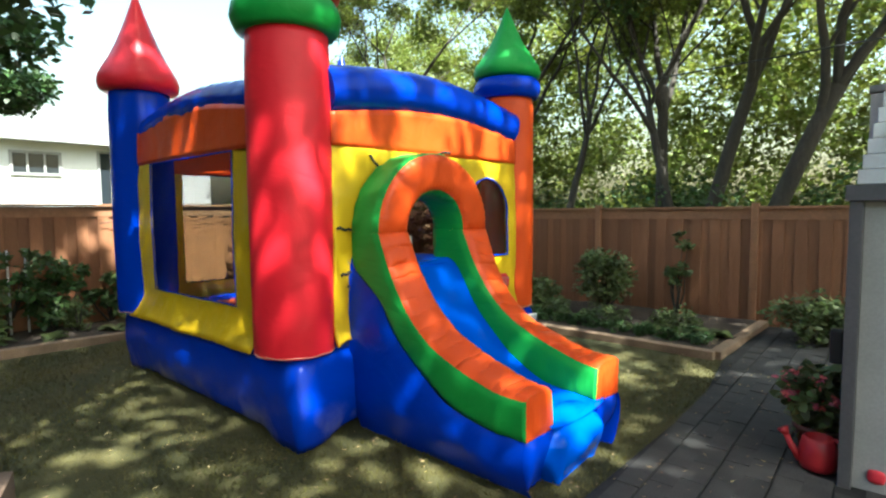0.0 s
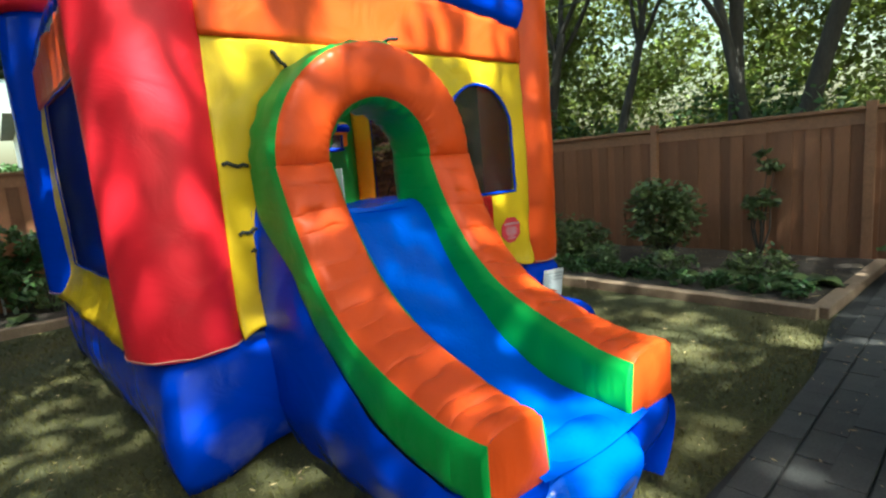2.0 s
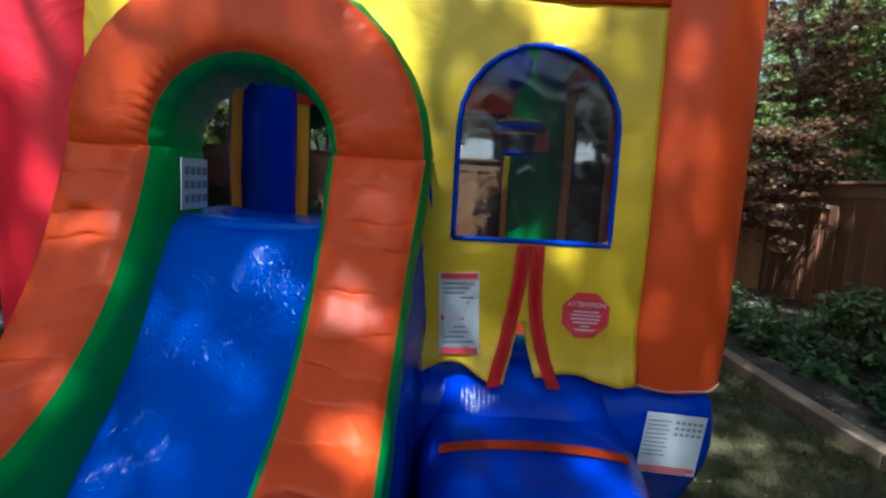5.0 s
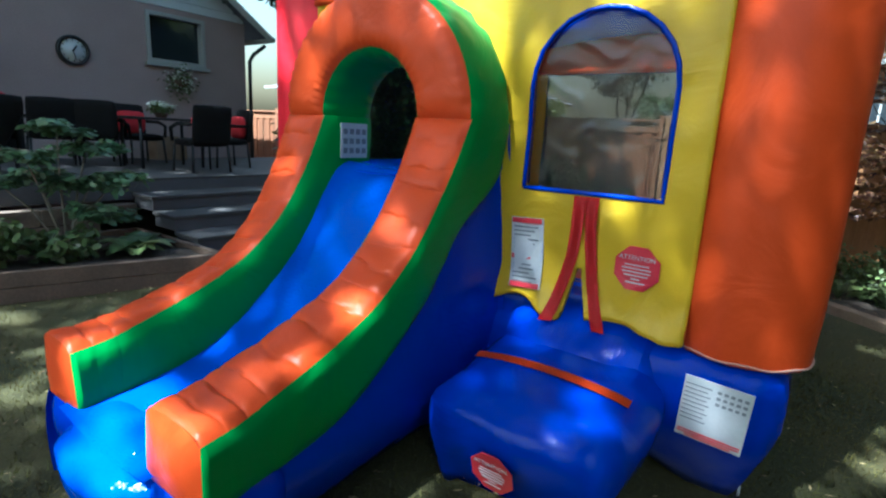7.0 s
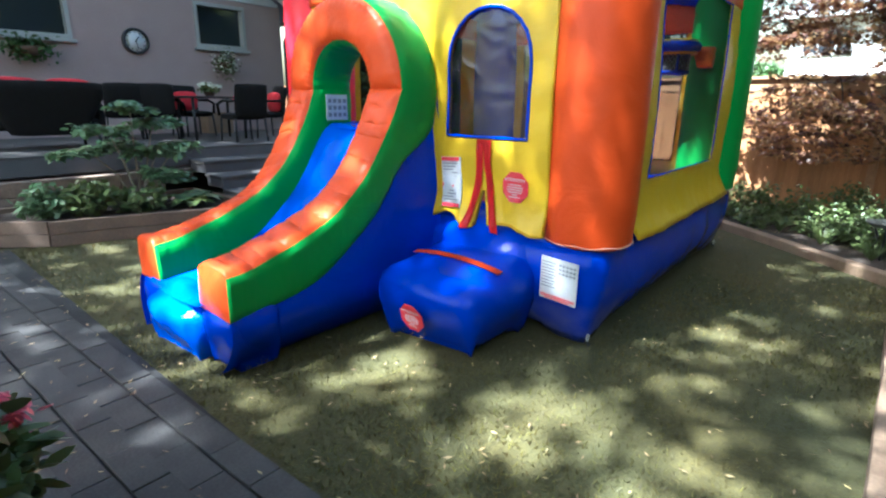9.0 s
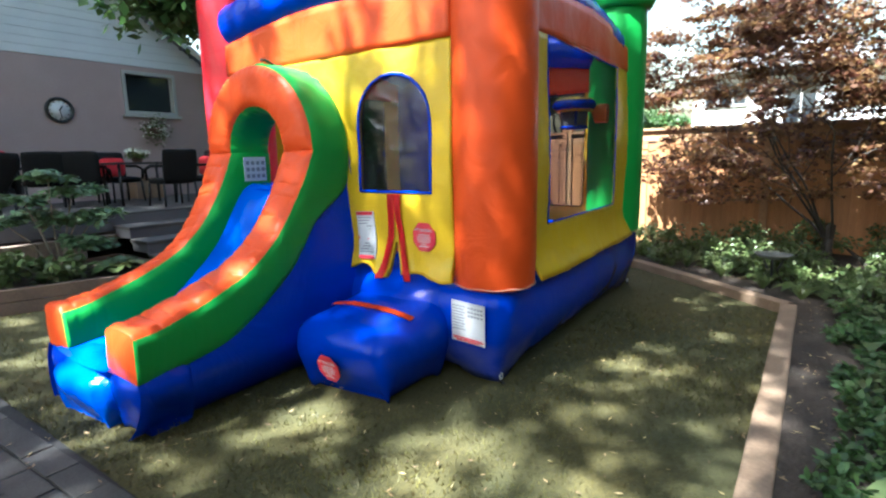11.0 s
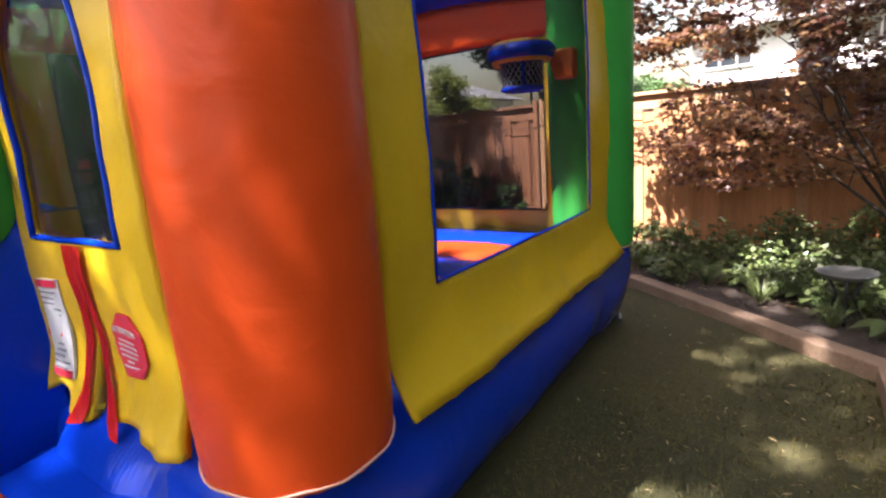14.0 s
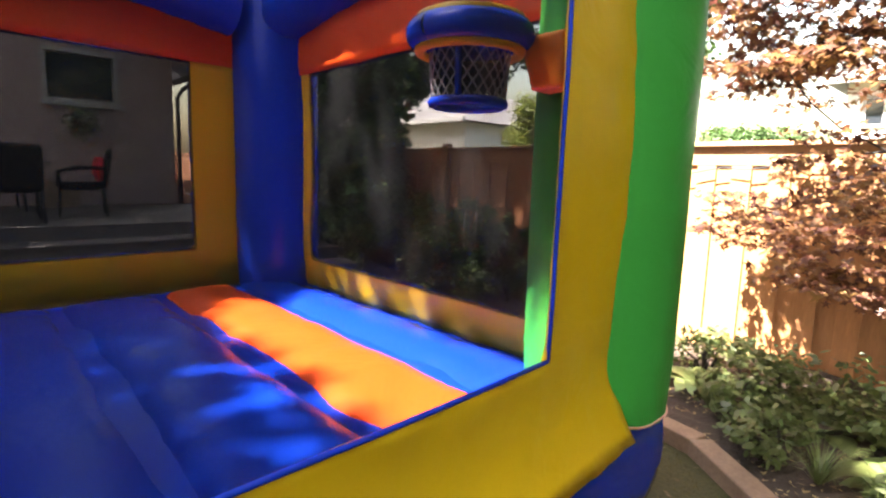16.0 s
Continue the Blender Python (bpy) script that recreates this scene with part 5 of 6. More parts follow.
potted("flower_pot", "pot of white flowers standing on the patio table", (-5.02, -3.15, DZ + 0.731), 0.10, 0.07, SHRUB, 0.17, 0.15, WHITE_PETAL, 420, 16, 5, leaf_size=0.05, petal_size=0.035)
basket = thing("hanging_basket", "basket of pale flowers hanging under the house window", "plant", (-6.3, HY + 0.16, 2.15))
part("basket", revolve([(0.02, 0.06), (0.11, 0.09), (0.15, 0.16), (0.16, 0.21), (0.14, 0.21)], (-6.3, HY + 0.17, 2.05), 20), TERRACOTTA, basket)
rg = np.random.default_rng(8)
Pb = np.array((-6.3, HY + 0.2, 2.2)) + rg.normal(0, 1, (620, 3)) * np.array((0.11, 0.07, 0.11)) + np.array((0, 0, 0.04))
Pb[:, 1] = np.maximum(Pb[:, 1], HY + 0.05)
link("foliage", leaf_mesh("foliage", Pb, 0.055, OVAL, 8), SHRUB, basket, smooth=False)
link("blossom", leaf_mesh("blossom", Pb[::3] + np.array((0, 0.03, 0.03)), 0.055, OVAL, 9), WHITE_PETAL, basket, smooth=False)["kind"] = "stuff"
part("hook", tube([(-6.3, HY + 0.01, 2.45), (-6.3, HY + 0.12, 2.48), (-6.3, HY + 0.17, 2.40), (-6.3, HY + 0.17, 2.2)], 0.008, 6), METAL, basket)

basket = thing("hanging_basket", "basket of dark leaves hanging under the wide house window", "plant", (-2.9, HY + 0.16, 2.25))
part("basket", revolve([(0.02, 0.06), (0.15, 0.09), (0.2, 0.16), (0.21, 0.21), (0.19, 0.21)], (-2.9, HY + 0.23, 2.10), 20), TERRACOTTA, basket)
Pb = np.array((-2.9, HY + 0.24, 2.3)) + rg.normal(0, 1, (700, 3)) * np.array((0.16, 0.08, 0.08))
Pb[:, 1] = np.maximum(Pb[:, 1], HY + 0.05)
link("foliage", leaf_mesh("foliage", Pb, 0.08, OVAL, 18), LEAF_DARK, basket, smooth=False)
for s in (-0.12, 0.12):
    part("hanger", tube([(-2.9 + s, HY + 0.04, 2.52), (-2.9 + s, HY + 0.14, 2.50), (-2.9 + s, HY + 0.22, 2.3)], 0.008, 6), METAL, basket)

# shed by the path
shed = thing("garden_shed", "grey painted garden shed with a pale boarded gable beside the path", "shed", (0.6, 4.6, 0))
part("wall", box(-0.33, 2.4, 4.02, 5.3, 0.0, 1.78), SHED, shed, "grey painted wall", smooth=False)
part("corner_post", box(-0.40, -0.332, 3.96, 4.06, 0.0, 1.80, 0.006), SHED_DARK, shed, "dark corner post", smooth=False)
part("eave_board", box(-0.42, 2.5, 3.94, 4.015, 1.785, 1.88, 0.006), SHED_DARK, shed, "dark eave board", smooth=False)
for i in range(6):
    part("gable_board", box(-0.37 + 0.02 * i, 2.4, 3.98, 4.01 + 0.004 * (i % 2), 1.885 + 0.088 * i, 1.970 + 0.088 * i, 0.004), SIDING, shed, "pale lapped board", smooth=False)
part("upper_wall", box(-0.33, 2.4, 4.02, 5.3, 1.784, 2.41), SHED, shed, smooth=False)
part("shed_roof", box(-0.34, 2.42, 4.014, 5.32, 2.418, 2.46, 0.01), ROOF, shed, "flat grey felt roof", smooth=False)
part("red_reflector", puff(-0.255, -0.175, 3.99, 4.018, 0.09, 0.165, 0.012, 0.02, 0.0, 0.004, False), RED_PRINT, shed, "small red plastic reflector")
part("wall_lantern", box(-0.47, -0.40, 3.98, 4.06, 0.78, 1.0, 0.015), METAL, shed, "black wall lantern", smooth=False)

potted("pink_flower_pot", "pot of pink flowers with dark leaves beside the shed", (-0.55, 4.42, 0.0), 0.16, 0.24, SHRUB, 0.23, 0.42, PETAL, 1100, 9, 12, leaf_size=0.10, petal_size=0.044)
CX, CY = -0.52, 4.13
can = thing("watering_can", "red plastic watering can standing on the paving", "watering can", (CX, CY, 0.03))
part("body", revolve([(0.085, 0.0), (0.10, 0.01), (0.112, 0.06), (0.108, 0.14), (0.092, 0.20), (0.080, 0.215), (0.074, 0.212), (0.06, 0.17), (0.001, 0.16)], (CX, CY, 0.034), 32), CAN, can)
part("spout", tube([(CX - 0.09, CY - 0.03, 0.08), (CX - 0.14, CY - 0.03, 0.15), (CX - 0.18, CY - 0.03, 0.23)], [0.028, 0.022, 0.018], 12), CAN, can)
part("rose", tube([(CX - 0.178, CY - 0.03, 0.225), (CX - 0.20, CY - 0.03, 0.265)], [0.02, 0.036], 16), CAN, can)
part("handle", tube([(CX + 0.10, CY + 0.02, 0.09), (CX + 0.155, CY + 0.02, 0.13), (CX + 0.15, CY + 0.02, 0.21), (CX + 0.08, CY + 0.01, 0.245)], 0.013, 10), CAN, can)


# ---- neighbouring houses ----
def neighbour(name, label, x0, x1, y0, y1, eave, ridge, wins, wall, crest=None):
    """A plain house; wins: (a, b, z0, z1) on the face 'x' (its east side)."""
    c = thing(name, label, "house", ((x0 + x1) / 2, (y0 + y1) / 2, 0))
    part("wall", box(x0, x1, y0, y1, 0, eave), wall, c, smooth=False)
    bm = bmesh.new()
    ym = (y0 + y1) / 2 if crest is None else crest
    o = 0.45
    v = [bm.verts.new(p) for p in ((x0 - o, y0 - o, eave - 0.1), (x1 + o, y0 - o, eave - 0.1), (x1 + o, y1 + o, eave - 0.1), (x0 - o, y1 + o, eave - 0.1), (x0 + 2.5, ym, ridge), (x1 - 2.5, ym, ridge))]
    for q in ((0, 1, 5, 4), (1, 2, 5), (2, 3, 4, 5), (3, 0, 4), (3, 2, 1, 0)):
        bm.faces.new([v[i] for i in q])
    part("roof", bm, ROOF, c, "grey hipped roof", smooth=False)
    part("gutter", box(x1 + o - 0.02, x1 + o + 0.10, y0 - o, y1 + o, eave - 0.14, eave - 0.02), FRAME, c, smooth=False)
    for a, b, z0, z1 in wins:
        w = part("window", box(x1 + 0.003, x1 + 0.03, a + 0.08, b - 0.08, z0 + 0.08, z1 - 0.08), GLASS, c, "dark window", smooth=False)
        for q in ((a, b, z0, z0 + 0.08), (a, b, z1 - 0.08, z1), (a, a + 0.08, z0 + 0.08, z1 - 0.08), (b - 0.08, b, z0 + 0.08, z1 - 0.08), *[(a + (b - a) * f - 0.03, a + (b - a) * f + 0.03, z0 + 0.08, z1 - 0.08) for f in ((0.5,) if z1 - z0 > 1.5 else (1 / 3, 2 / 3))]):
            part("frame", box(x1 + 0.004, x1 + 0.07, q[0], q[1], q[2], q[3]), FRAME, w, smooth=False)
    return c


neighbour("white_house", "white neighbouring house with a grey roof beyond the fence", -31, -22, 2.5, 9.3, 4.3, 5.9,
          [(2.85, 4.25, 3.05, 3.85), (5.3, 6.25, 2.0, 4.0), (6.6, 7.52, 3.15, 3.98)], WHITE_WALL, 4.2)
neighbour("grey_house", "pale neighbouring house with a grey roof beyond the fence", -27, -17, -16.5, -6.6, 3.35, 5.3, [(-12, -10, 1.6, 2.9)], WHITE_WALL)


# ---- trees ----
yard = random.Random(11)
tree("tree", "tall leafy tree with two dark trunks beyond the fence", (-4.05, 10.7, 0), 9.5, (-0.07, 0.02, 1), 0.15, 21, LEAF_DARK, 120, 0.105, 0.62)
tree("tree", "tall leafy tree beyond the fence", (-3.52, 10.7, 0), 10.5, (0.075, 0.0, 1), 0.15, 22, LEAF, 150, 0.105, 0.62)
tree("tree", "leaning leafy tree beyond the fence", (-2.85, 10.7, 0), 9.0, (0.36, 0.03, 1), 0.18, 23, LEAF_DARK, 120, 0.105, 0.62)
tree("tree", "slim leafy tree beyond the fence", (-6.2, 10.7, 0), 9.0, (-0.04, 0.02, 1), 0.10, 24, LEAF, 150, 0.105, 0.58)
tree("tree", "slim leafy tree with a dark trunk beyond the fence", (-3.72, 10.75, 0), 8.5, (-0.09, 0.01, 1), 0.11, 46, LEAF, 110, 0.10, 0.6)
tree("tree", "leafy tree beyond the fence", (-8.6, 11.6, 0), 9.5, (0.05, 0.0, 1), 0.15, 25, LEAF, 150, 0.105, 0.65)
tree("tree", "leafy tree beyond the fence", (-11.8, 10.2, 0), 9.0, (0.05, 0.05, 1), 0.15, 26, LEAF, 150, 0.105, 0.65)
tree("tree", "leafy tree beyond the fence", (0.6, 12.0, 0), 9.0, (0.0, 0.0, 1), 0.16, 27, LEAF, 150, 0.105, 0.65)
tree("tree", "tree with dense leaves behind the back fence", (-14.5, 0.5, 0), 5.5, (0.0, 0.0, 1), 0.10, 28, LEAF_DARK, 260, 0.12, 0.5, first=0.35)
tree("tree", "dark dense leafy tree between the deck and the back fence", (-9.0, -3.0, 0), 5.6, (-0.02, 0.02, 1), 0.12, 29, LEAF_DARK, 420, 0.14, 0.62, first=0.2, extra=[(-9.0 + 0.9 * yard.uniform(-1, 1), -3.0 + 1.1 * yard.uniform(-1, 1), yard.uniform(0.6, 3.6)) for _ in range(60)])
tree("tree", "dark leafy tree behind the back corner of the yard", (-12.2, -5.4, 0), 7.0, (0.0, 0.0, 1), 0.14, 36, LEAF_DARK, 300, 0.16, 0.75, first=0.2)
for x, y, h, s in ((-27.0, -1.2, 3.6, 181), (-27.5, 0.4, 3.1, 182), (-26.0, 1.6, 2.7, 183)):
    tree("tree", "small dark green tree far beyond the back fence", (x, y, 0), h, (0, 0, 1), 0.09, s, LEAF_DARK, 90, 0.16, 0.5, first=0.3)
tree("tree", "small light green tree beyond the back fence", (-16.0, -3.2, 0), 3.3, (0, 0, 1), 0.07, 186, LEAF, 90, 0.10, 0.4, first=0.3)
# woods further off
rg = np.random.default_rng(31)
C = np.stack([rg.uniform(-30, 16, 1850), rg.uniform(13.5, 26, 1850), rg.uniform(0.3, 14, 1850)], 1)
C[:, 2] *= np.clip((C[:, 1] - 8) / 14, 0.5, 1)
woods = link("distant_woods", leaf_mesh("distant_woods", clump_points(C, 1.05, 170, 32, 0.8), 0.17, RHOMB, 33), LEAF, None, smooth=False)
tagged(woods, "sunlit green woods beyond the fence", "woods", kind="stuff")
C = np.stack([rg.uniform(-12, -8.8, 150), rg.uniform(10.4, 13.5, 150), rg.uniform(0.5, 5.0, 150)], 1)
tagged(link("hedge", leaf_mesh("hedge", clump_points(C, 0.7, 110, 37, 0.8), 0.14, RHOMB, 38), LEAF, None, smooth=False), "tall green hedge beyond the fence corner", "hedge", kind="stuff")
C = np.stack([rg.uniform(-20, 14, 260), rg.uniform(10.2, 14.5, 260), rg.uniform(0.2, 2.3, 260)], 1)
under = link("undergrowth", leaf_mesh("undergrowth", clump_points(C, 0.7, 100, 34, 0.8), 0.13, RHOMB, 35), LEAF_DARK, None, smooth=False)
tagged(under, "dark leafy undergrowth behind the fence", "undergrowth", kind="stuff")

# big shade trees by house and shed, added with unseen crowns dappling the yard
def canopy_shade(x, y):
    """Hand-set share of light that the unseen crowns take over a spot of the yard, followed towards the sun."""
    if x < -7.2 and y > (2.6 if x < -8.2 else 2.7):
        return (0.8 if y < 5.0 else 0.62) if x > -9.1 else 0.0 if y < 5.2 else 0.15
    if math.hypot((x + 2.05) / 0.38, (y - 3.2) / 0.34) < 1:
        return 0.0
    if y > 6.6 or (y > 6.0 and x > -3.2):
        return 0.955
    if -8.2 < x < -6.0 and 1.7 < y < 2.7:
        return 0.985
    if x > -1.75:
        return 0.997
    if y < -0.9:
        return 0.8 if -3.2 < x < -1.5 and y > -2.2 else 0.95
    if x < -7.0:
        return 0.97
    if -4.05 < x < -2.3 and 2.85 < y < 3.7:
        return 0.997 if x > -3.6 else 0.99
    if -4.15 < x < -3.2 and 1.7 < y < 2.75:
        return 0.985
    if -3.5 < x < -2.2 and 2.62 < y < 4.0:
        return 0.95
    if -4.2 < x < -2.6 and 3.7 < y < 4.85:
        return 0.965
    if x < -3.2 and y > 1.9:
        if y > 5.0:
            return 0.985 if y < 5.25 else 0.74 if x > -4.9 else 0.95
        if y > 4.72 and x > -4.75:
            return 0.97
        if x < -5.05:
            return 0.985 if x > -6.02 else 0.03 if y > 2.9 else 0.6
        return (0.70 if y < 2.95 else 0.42) if x < -4.4 else 0.76
    return 0.89 if y < 2.1 else 0.70 if y < 2.7 else 0.88 if y < 4.1 else 0.97 if x < -2.9 and y < 5.3 else 0.52


cr = random.Random(43)
crowns = ([], [])
gx = -11.5
while gx < 3.0:
    gy = -5.0
    while gy < 9.8:
        x, y = gx + cr.uniform(-0.08, 0.08), gy + cr.uniform(-0.08, 0.08)
        s = canopy_shade(x, y)
        v = noise.noise(Vector((x * 2.0, y * 2.0, 1.7))) + 0.35 * noise.noise(Vector((x * 4.4, y * 4.4, 7.3)))
        if s > 0.02 and v < 0.36 * math.log(s / (1.0001 - s)) / 1.6:
            for _ in range(3 if s > 0.9 else 2):
                h = cr.uniform(10.5, 14.0)
                px, py = x + h * SUN.x / SUN.z, y + h * SUN.y / SUN.z
                crowns[1 if py > 2.5 else 0].append((px, py, h))
        gy += 0.19
    gx += 0.19
# unseen boughs added to close the sky over the yard, shading only beyond the fences
over = []
for i in range(46):
    for j in range(46):
        px, py, h = -14.0 + 0.50 * i + cr.uniform(-0.15, 0.15), -3.0 + 0.40 * j + cr.uniform(-0.15, 0.15), cr.uniform(13.0, 17.0)
        x, y = px - h * SUN.x / SUN.z, py - h * SUN.y / SUN.z
        if py < 9.0 and (-17.0 < x < -11.3 or y > 9.9) and cr.random() < 0.93:
            over.append((px, py, h))
lr = random.Random(44)
low = [(-4.1 - 0.9 * f + lr.uniform(-0.5, 0.5), 0.12 + 0.85 * f + lr.uniform(-0.45, 0.32), 3.40 + 0.5 * f + lr.uniform(-0.3, 0.4)) for f in (lr.random() for _ in range(46))]
for base, seed, label, k in (((6.0, -4.6, 0), 41, "big leafy tree beside house, unseen crown added to shade the yard", 0), ((7.5, 6.4, 0), 42, "unseen big leafy tree added behind the garden shed for shade", 1)):
    shade = tree("shade_tree", label, base, 18.0, (-0.04, 0.04, 1), 0.36, seed, LEAF_DARK, 10, 0.16, 0.55, depth=3, first=0.45)
    # leaf clumps out of view, added where the table wants shade
    link("bough_foliage", leaf_mesh("bough_foliage", clump_points(crowns[k], 0.14, 12, seed + 5, 0.8), 0.13, RHOMB, seed + 6, flat=0.75), LEAF_DARK, shade, smooth=False)
    if k == 0:
        part("limb", tube([(3.7, -3.2, 5.6), (1.5, -2.4, 6.2), (-1.0, -1.6, 5.8), (-3.0, -0.6, 4.7), (-4.3, 0.3, 3.9), (-5.0, 1.0, 3.7)], [0.12, 0.10, 0.08, 0.05, 0.03, 0.012], 8), BARK, shade)
        link("low_bough", leaf_mesh("low_bough", clump_points(low, 0.5, 85, 47, 0.6), 0.15, RHOMB, 48), LEAF_DARK, shade, smooth=False)
    else:
        # added overhead leaves, out of view, that cut the sky's fill
        link("upper_foliage", leaf_mesh("upper_foliage", clump_points(over, 0.36, 26, 55, 0.6), 0.24, RHOMB, 56, flat=0.75), LEAF_DARK, shade, smooth=False)


# japanese maple in the bed
def maple():
    rng = random.Random(51)
    base = (-8.75, 6.75, 0.08)
    root = thing("maple_tree", "spreading bronze-leaved maple in the bed before the fence", "tree", base)
    tubes, tips = [], []
    for k in range(5):
        a = -1.0 + 0.75 * k + rng.uniform(-0.2, 0.2)
        d = Vector((0.35 * math.cos(a), -abs(math.sin(a)) * 1.0 + 0.15, 0.9 + 0.3 * rng.random()))
        limb(Vector(base) + Vector((0, 0, 0.25)), d, 1.7, 0.019, 2, rng, tubes, tips, 0.5, 3)
    part("trunk", tube([Vector(base) - Vector((0, 0, 0.1)), Vector(base) + Vector((0.02, -0.03, 0.2)), Vector(base) + Vector((0, 0, 0.5))], [0.075, 0.06, 0.05], 12), BARK, root)
    wood(tubes, root, 0.02)
    extra = []
    for i in range(430):
        y = rng.uniform(4.2, 9.3)
        high = rng.random() < 0.55
        z = (2.0 + 1.9 * rng.random() if high else 0.75 + 1.25 * rng.random()) + 0.10 * (y - 6)
        extra.append((rng.uniform(-9.3, -8.3) + (0.5 if high else 0.0) * rng.random(), y, z))
    for i in range(60):
        extra.append((rng.uniform(-8.6, -7.9), rng.uniform(5.9, 8.8), rng.uniform(0.8, 2.5)))
    P = clump_points(list(tips) + extra, 0.34, 105, 52, 0.20)
    x, y, z = P[:, 0], P[:, 1], P[:, 2]
    P = P[(x > -9.5) & (((y > 4.75) & (z > 0.8) & (z < 1.9)) | ((y > 4.2) & (z > 1.05) & (z < 1.5)) | ((y > 4.0 + 1.2 * np.clip(z - 2.55, 0, 0.9)) & (z > 2.1)) | ((y > 5.9) & (z > 0.6 + 0.25 * np.sin(y * 5))))]
    P = P[np.random.default_rng(54).uniform(0, 1, len(P)) < np.where(P[:, 2] < 1.9, 0.50, 0.80)]
    link("crown", leaf_mesh("crown", P, 0.066, PALM, 53, droop=0.35, flat=0.72), MAPLE, root, smooth=False)
    return root


maple()


# ---- plants ----
def bush(name, label, place, rx, ry, h, n, material, size, seed, outline=OVAL, droop=0.2, flat=0.5):
    c = thing(name, label, "shrub", place)
    rng = np.random.default_rng(seed)
    k = max(6, int(n / 60))
    C = rng.normal(0, 1, (k, 3))
    C /= np.linalg.norm(C, axis=1)[:, None]
    C = C * (rng.uniform(0.3, 1, k) ** 0.5)[:, None] * np.array((rx, ry, h * 0.5)) * 0.85 + np.array(place) + np.array((0, 0, h * 0.52))
    P = clump_points(C, min(rx, h) * 0.42, 60, seed, 0.7)
    P = P[P[:, 2] > place[2] + 0.01]
    link("foliage", leaf_mesh("foliage", P, size, outline, seed, droop, flat), material, c, smooth=False)
    r = random.Random(seed)
    for i in range(7):
        e = C[r.randrange(k)]
        b = Vector(place)
        part("stem", tube([b - Vector((0, 0, 0.03)), b.lerp(Vector(e), 0.5) + Vector((r.uniform(-0.05, 0.05), r.uniform(-0.05, 0.05), 0)), Vector(e)], [0.018, 0.012, 0.005], 5, None, False), BARK, c)
    return c


bush("shrub", "big dark dense shrub beside the deck steps", (-9.1, -0.95, 0.0), 0.62, 1.25, 3.6, 11000, LEAF_DARK, 0.12, 69)
bush("shrub", "dark green shrub growing against the fence", (-3.95, 8.0, 0.06), 0.48, 0.35, 1.15, 2400, SHRUB, 0.085, 61)
bush("climber", "leafy climber on the fence boards", (-3.05, 8.72, 0.06), 0.22, 0.10, 1.6, 700, SHRUB, 0.08, 62)
bush("shrub", "low green shrub at the end of the bed", (-1.05, 8.1, 0.0), 0.6, 0.45, 0.62, 1800, SHRUB, 0.08, 63)


def tiered_shrub(place, tiers, seed):
    """A shrub whose leaves lie in flat layers on thin forked stems."""
    c = thing("shrub", "tall leafy shrub with layered branches in the wooden planter", "shrub", place)
    rng = random.Random(seed)
    centres = []
    for dx, z, r in tiers:
        hub = Vector((place[0] + dx, place[1] + rng.uniform(-0.16, 0.22), z))
        fork = Vector(place).lerp(hub, 0.5) + Vector((rng.uniform(-0.04, 0.04), 0, 0.08))
        part("stem", tube([Vector(place) - Vector((0, 0, 0.03)), fork, hub + Vector((0, 0, 0.02))], [0.014, 0.010, 0.005], 6, None, False), STEM, c)
        for i in range(9):
            a, q = rng.uniform(0, 2 * math.pi), r * rng.uniform(0.35, 0.95)
            e = hub + Vector((q * math.cos(a), 0.75 * q * math.sin(a), -0.05 * q / r + rng.uniform(-0.03, 0.03)))
            part("twig", tube([hub, hub.lerp(e, 0.5) + Vector((0, 0, 0.02)), e], [0.005, 0.004, 0.002], 5, None, False), STEM, c)
            centres.append(tuple(e))
    link("foliage", leaf_mesh("foliage", clump_points(centres, 0.15, 44, seed, 0.40), 0.095, OVAL, seed, 0.35, 0.8), PALE_SHRUB, c, smooth=False)
    return c


tiered_shrub((-2.93, -0.85, 0.2), ((0.0, 1.44, 0.22), (0.33, 1.19, 0.30), (-0.27, 1.25, 0.30), (0.52, 0.93, 0.28), (0.15, 0.98, 0.30), (-0.26, 0.92, 0.34), (-0.50, 0.98, 0.22), (-0.17, 0.66, 0.22), (-0.42, 0.56, 0.25)), 64)
bush("shrub", "low leafy plant in the wooden planter", (-1.95, -0.75, 0.2), 0.30, 0.28, 0.36, 800, PALE_SHRUB, 0.08, 74)
bush("shrub", "dark leafy shrub in the fence bed", (-5.9, 7.75, 0.05), 0.5, 0.4, 0.75, 1900, SHRUB, 0.07, 72)
bush("shrub", "dark leafy shrub in the fence bed", (-4.95, 7.65, 0.05), 0.45, 0.4, 0.6, 1600, SHRUB, 0.07, 73)
bush("shrub", "low leafy plant in the wooden planter", (-2.25, -0.65, 0.2), 0.40, 0.30, 0.40, 900, SHRUB, 0.09, 65)
bush("shrub", "low leafy plant in the wooden planter", (-2.85, -0.45, 0.2), 0.32, 0.25, 0.30, 600, SHRUB, 0.10, 66)


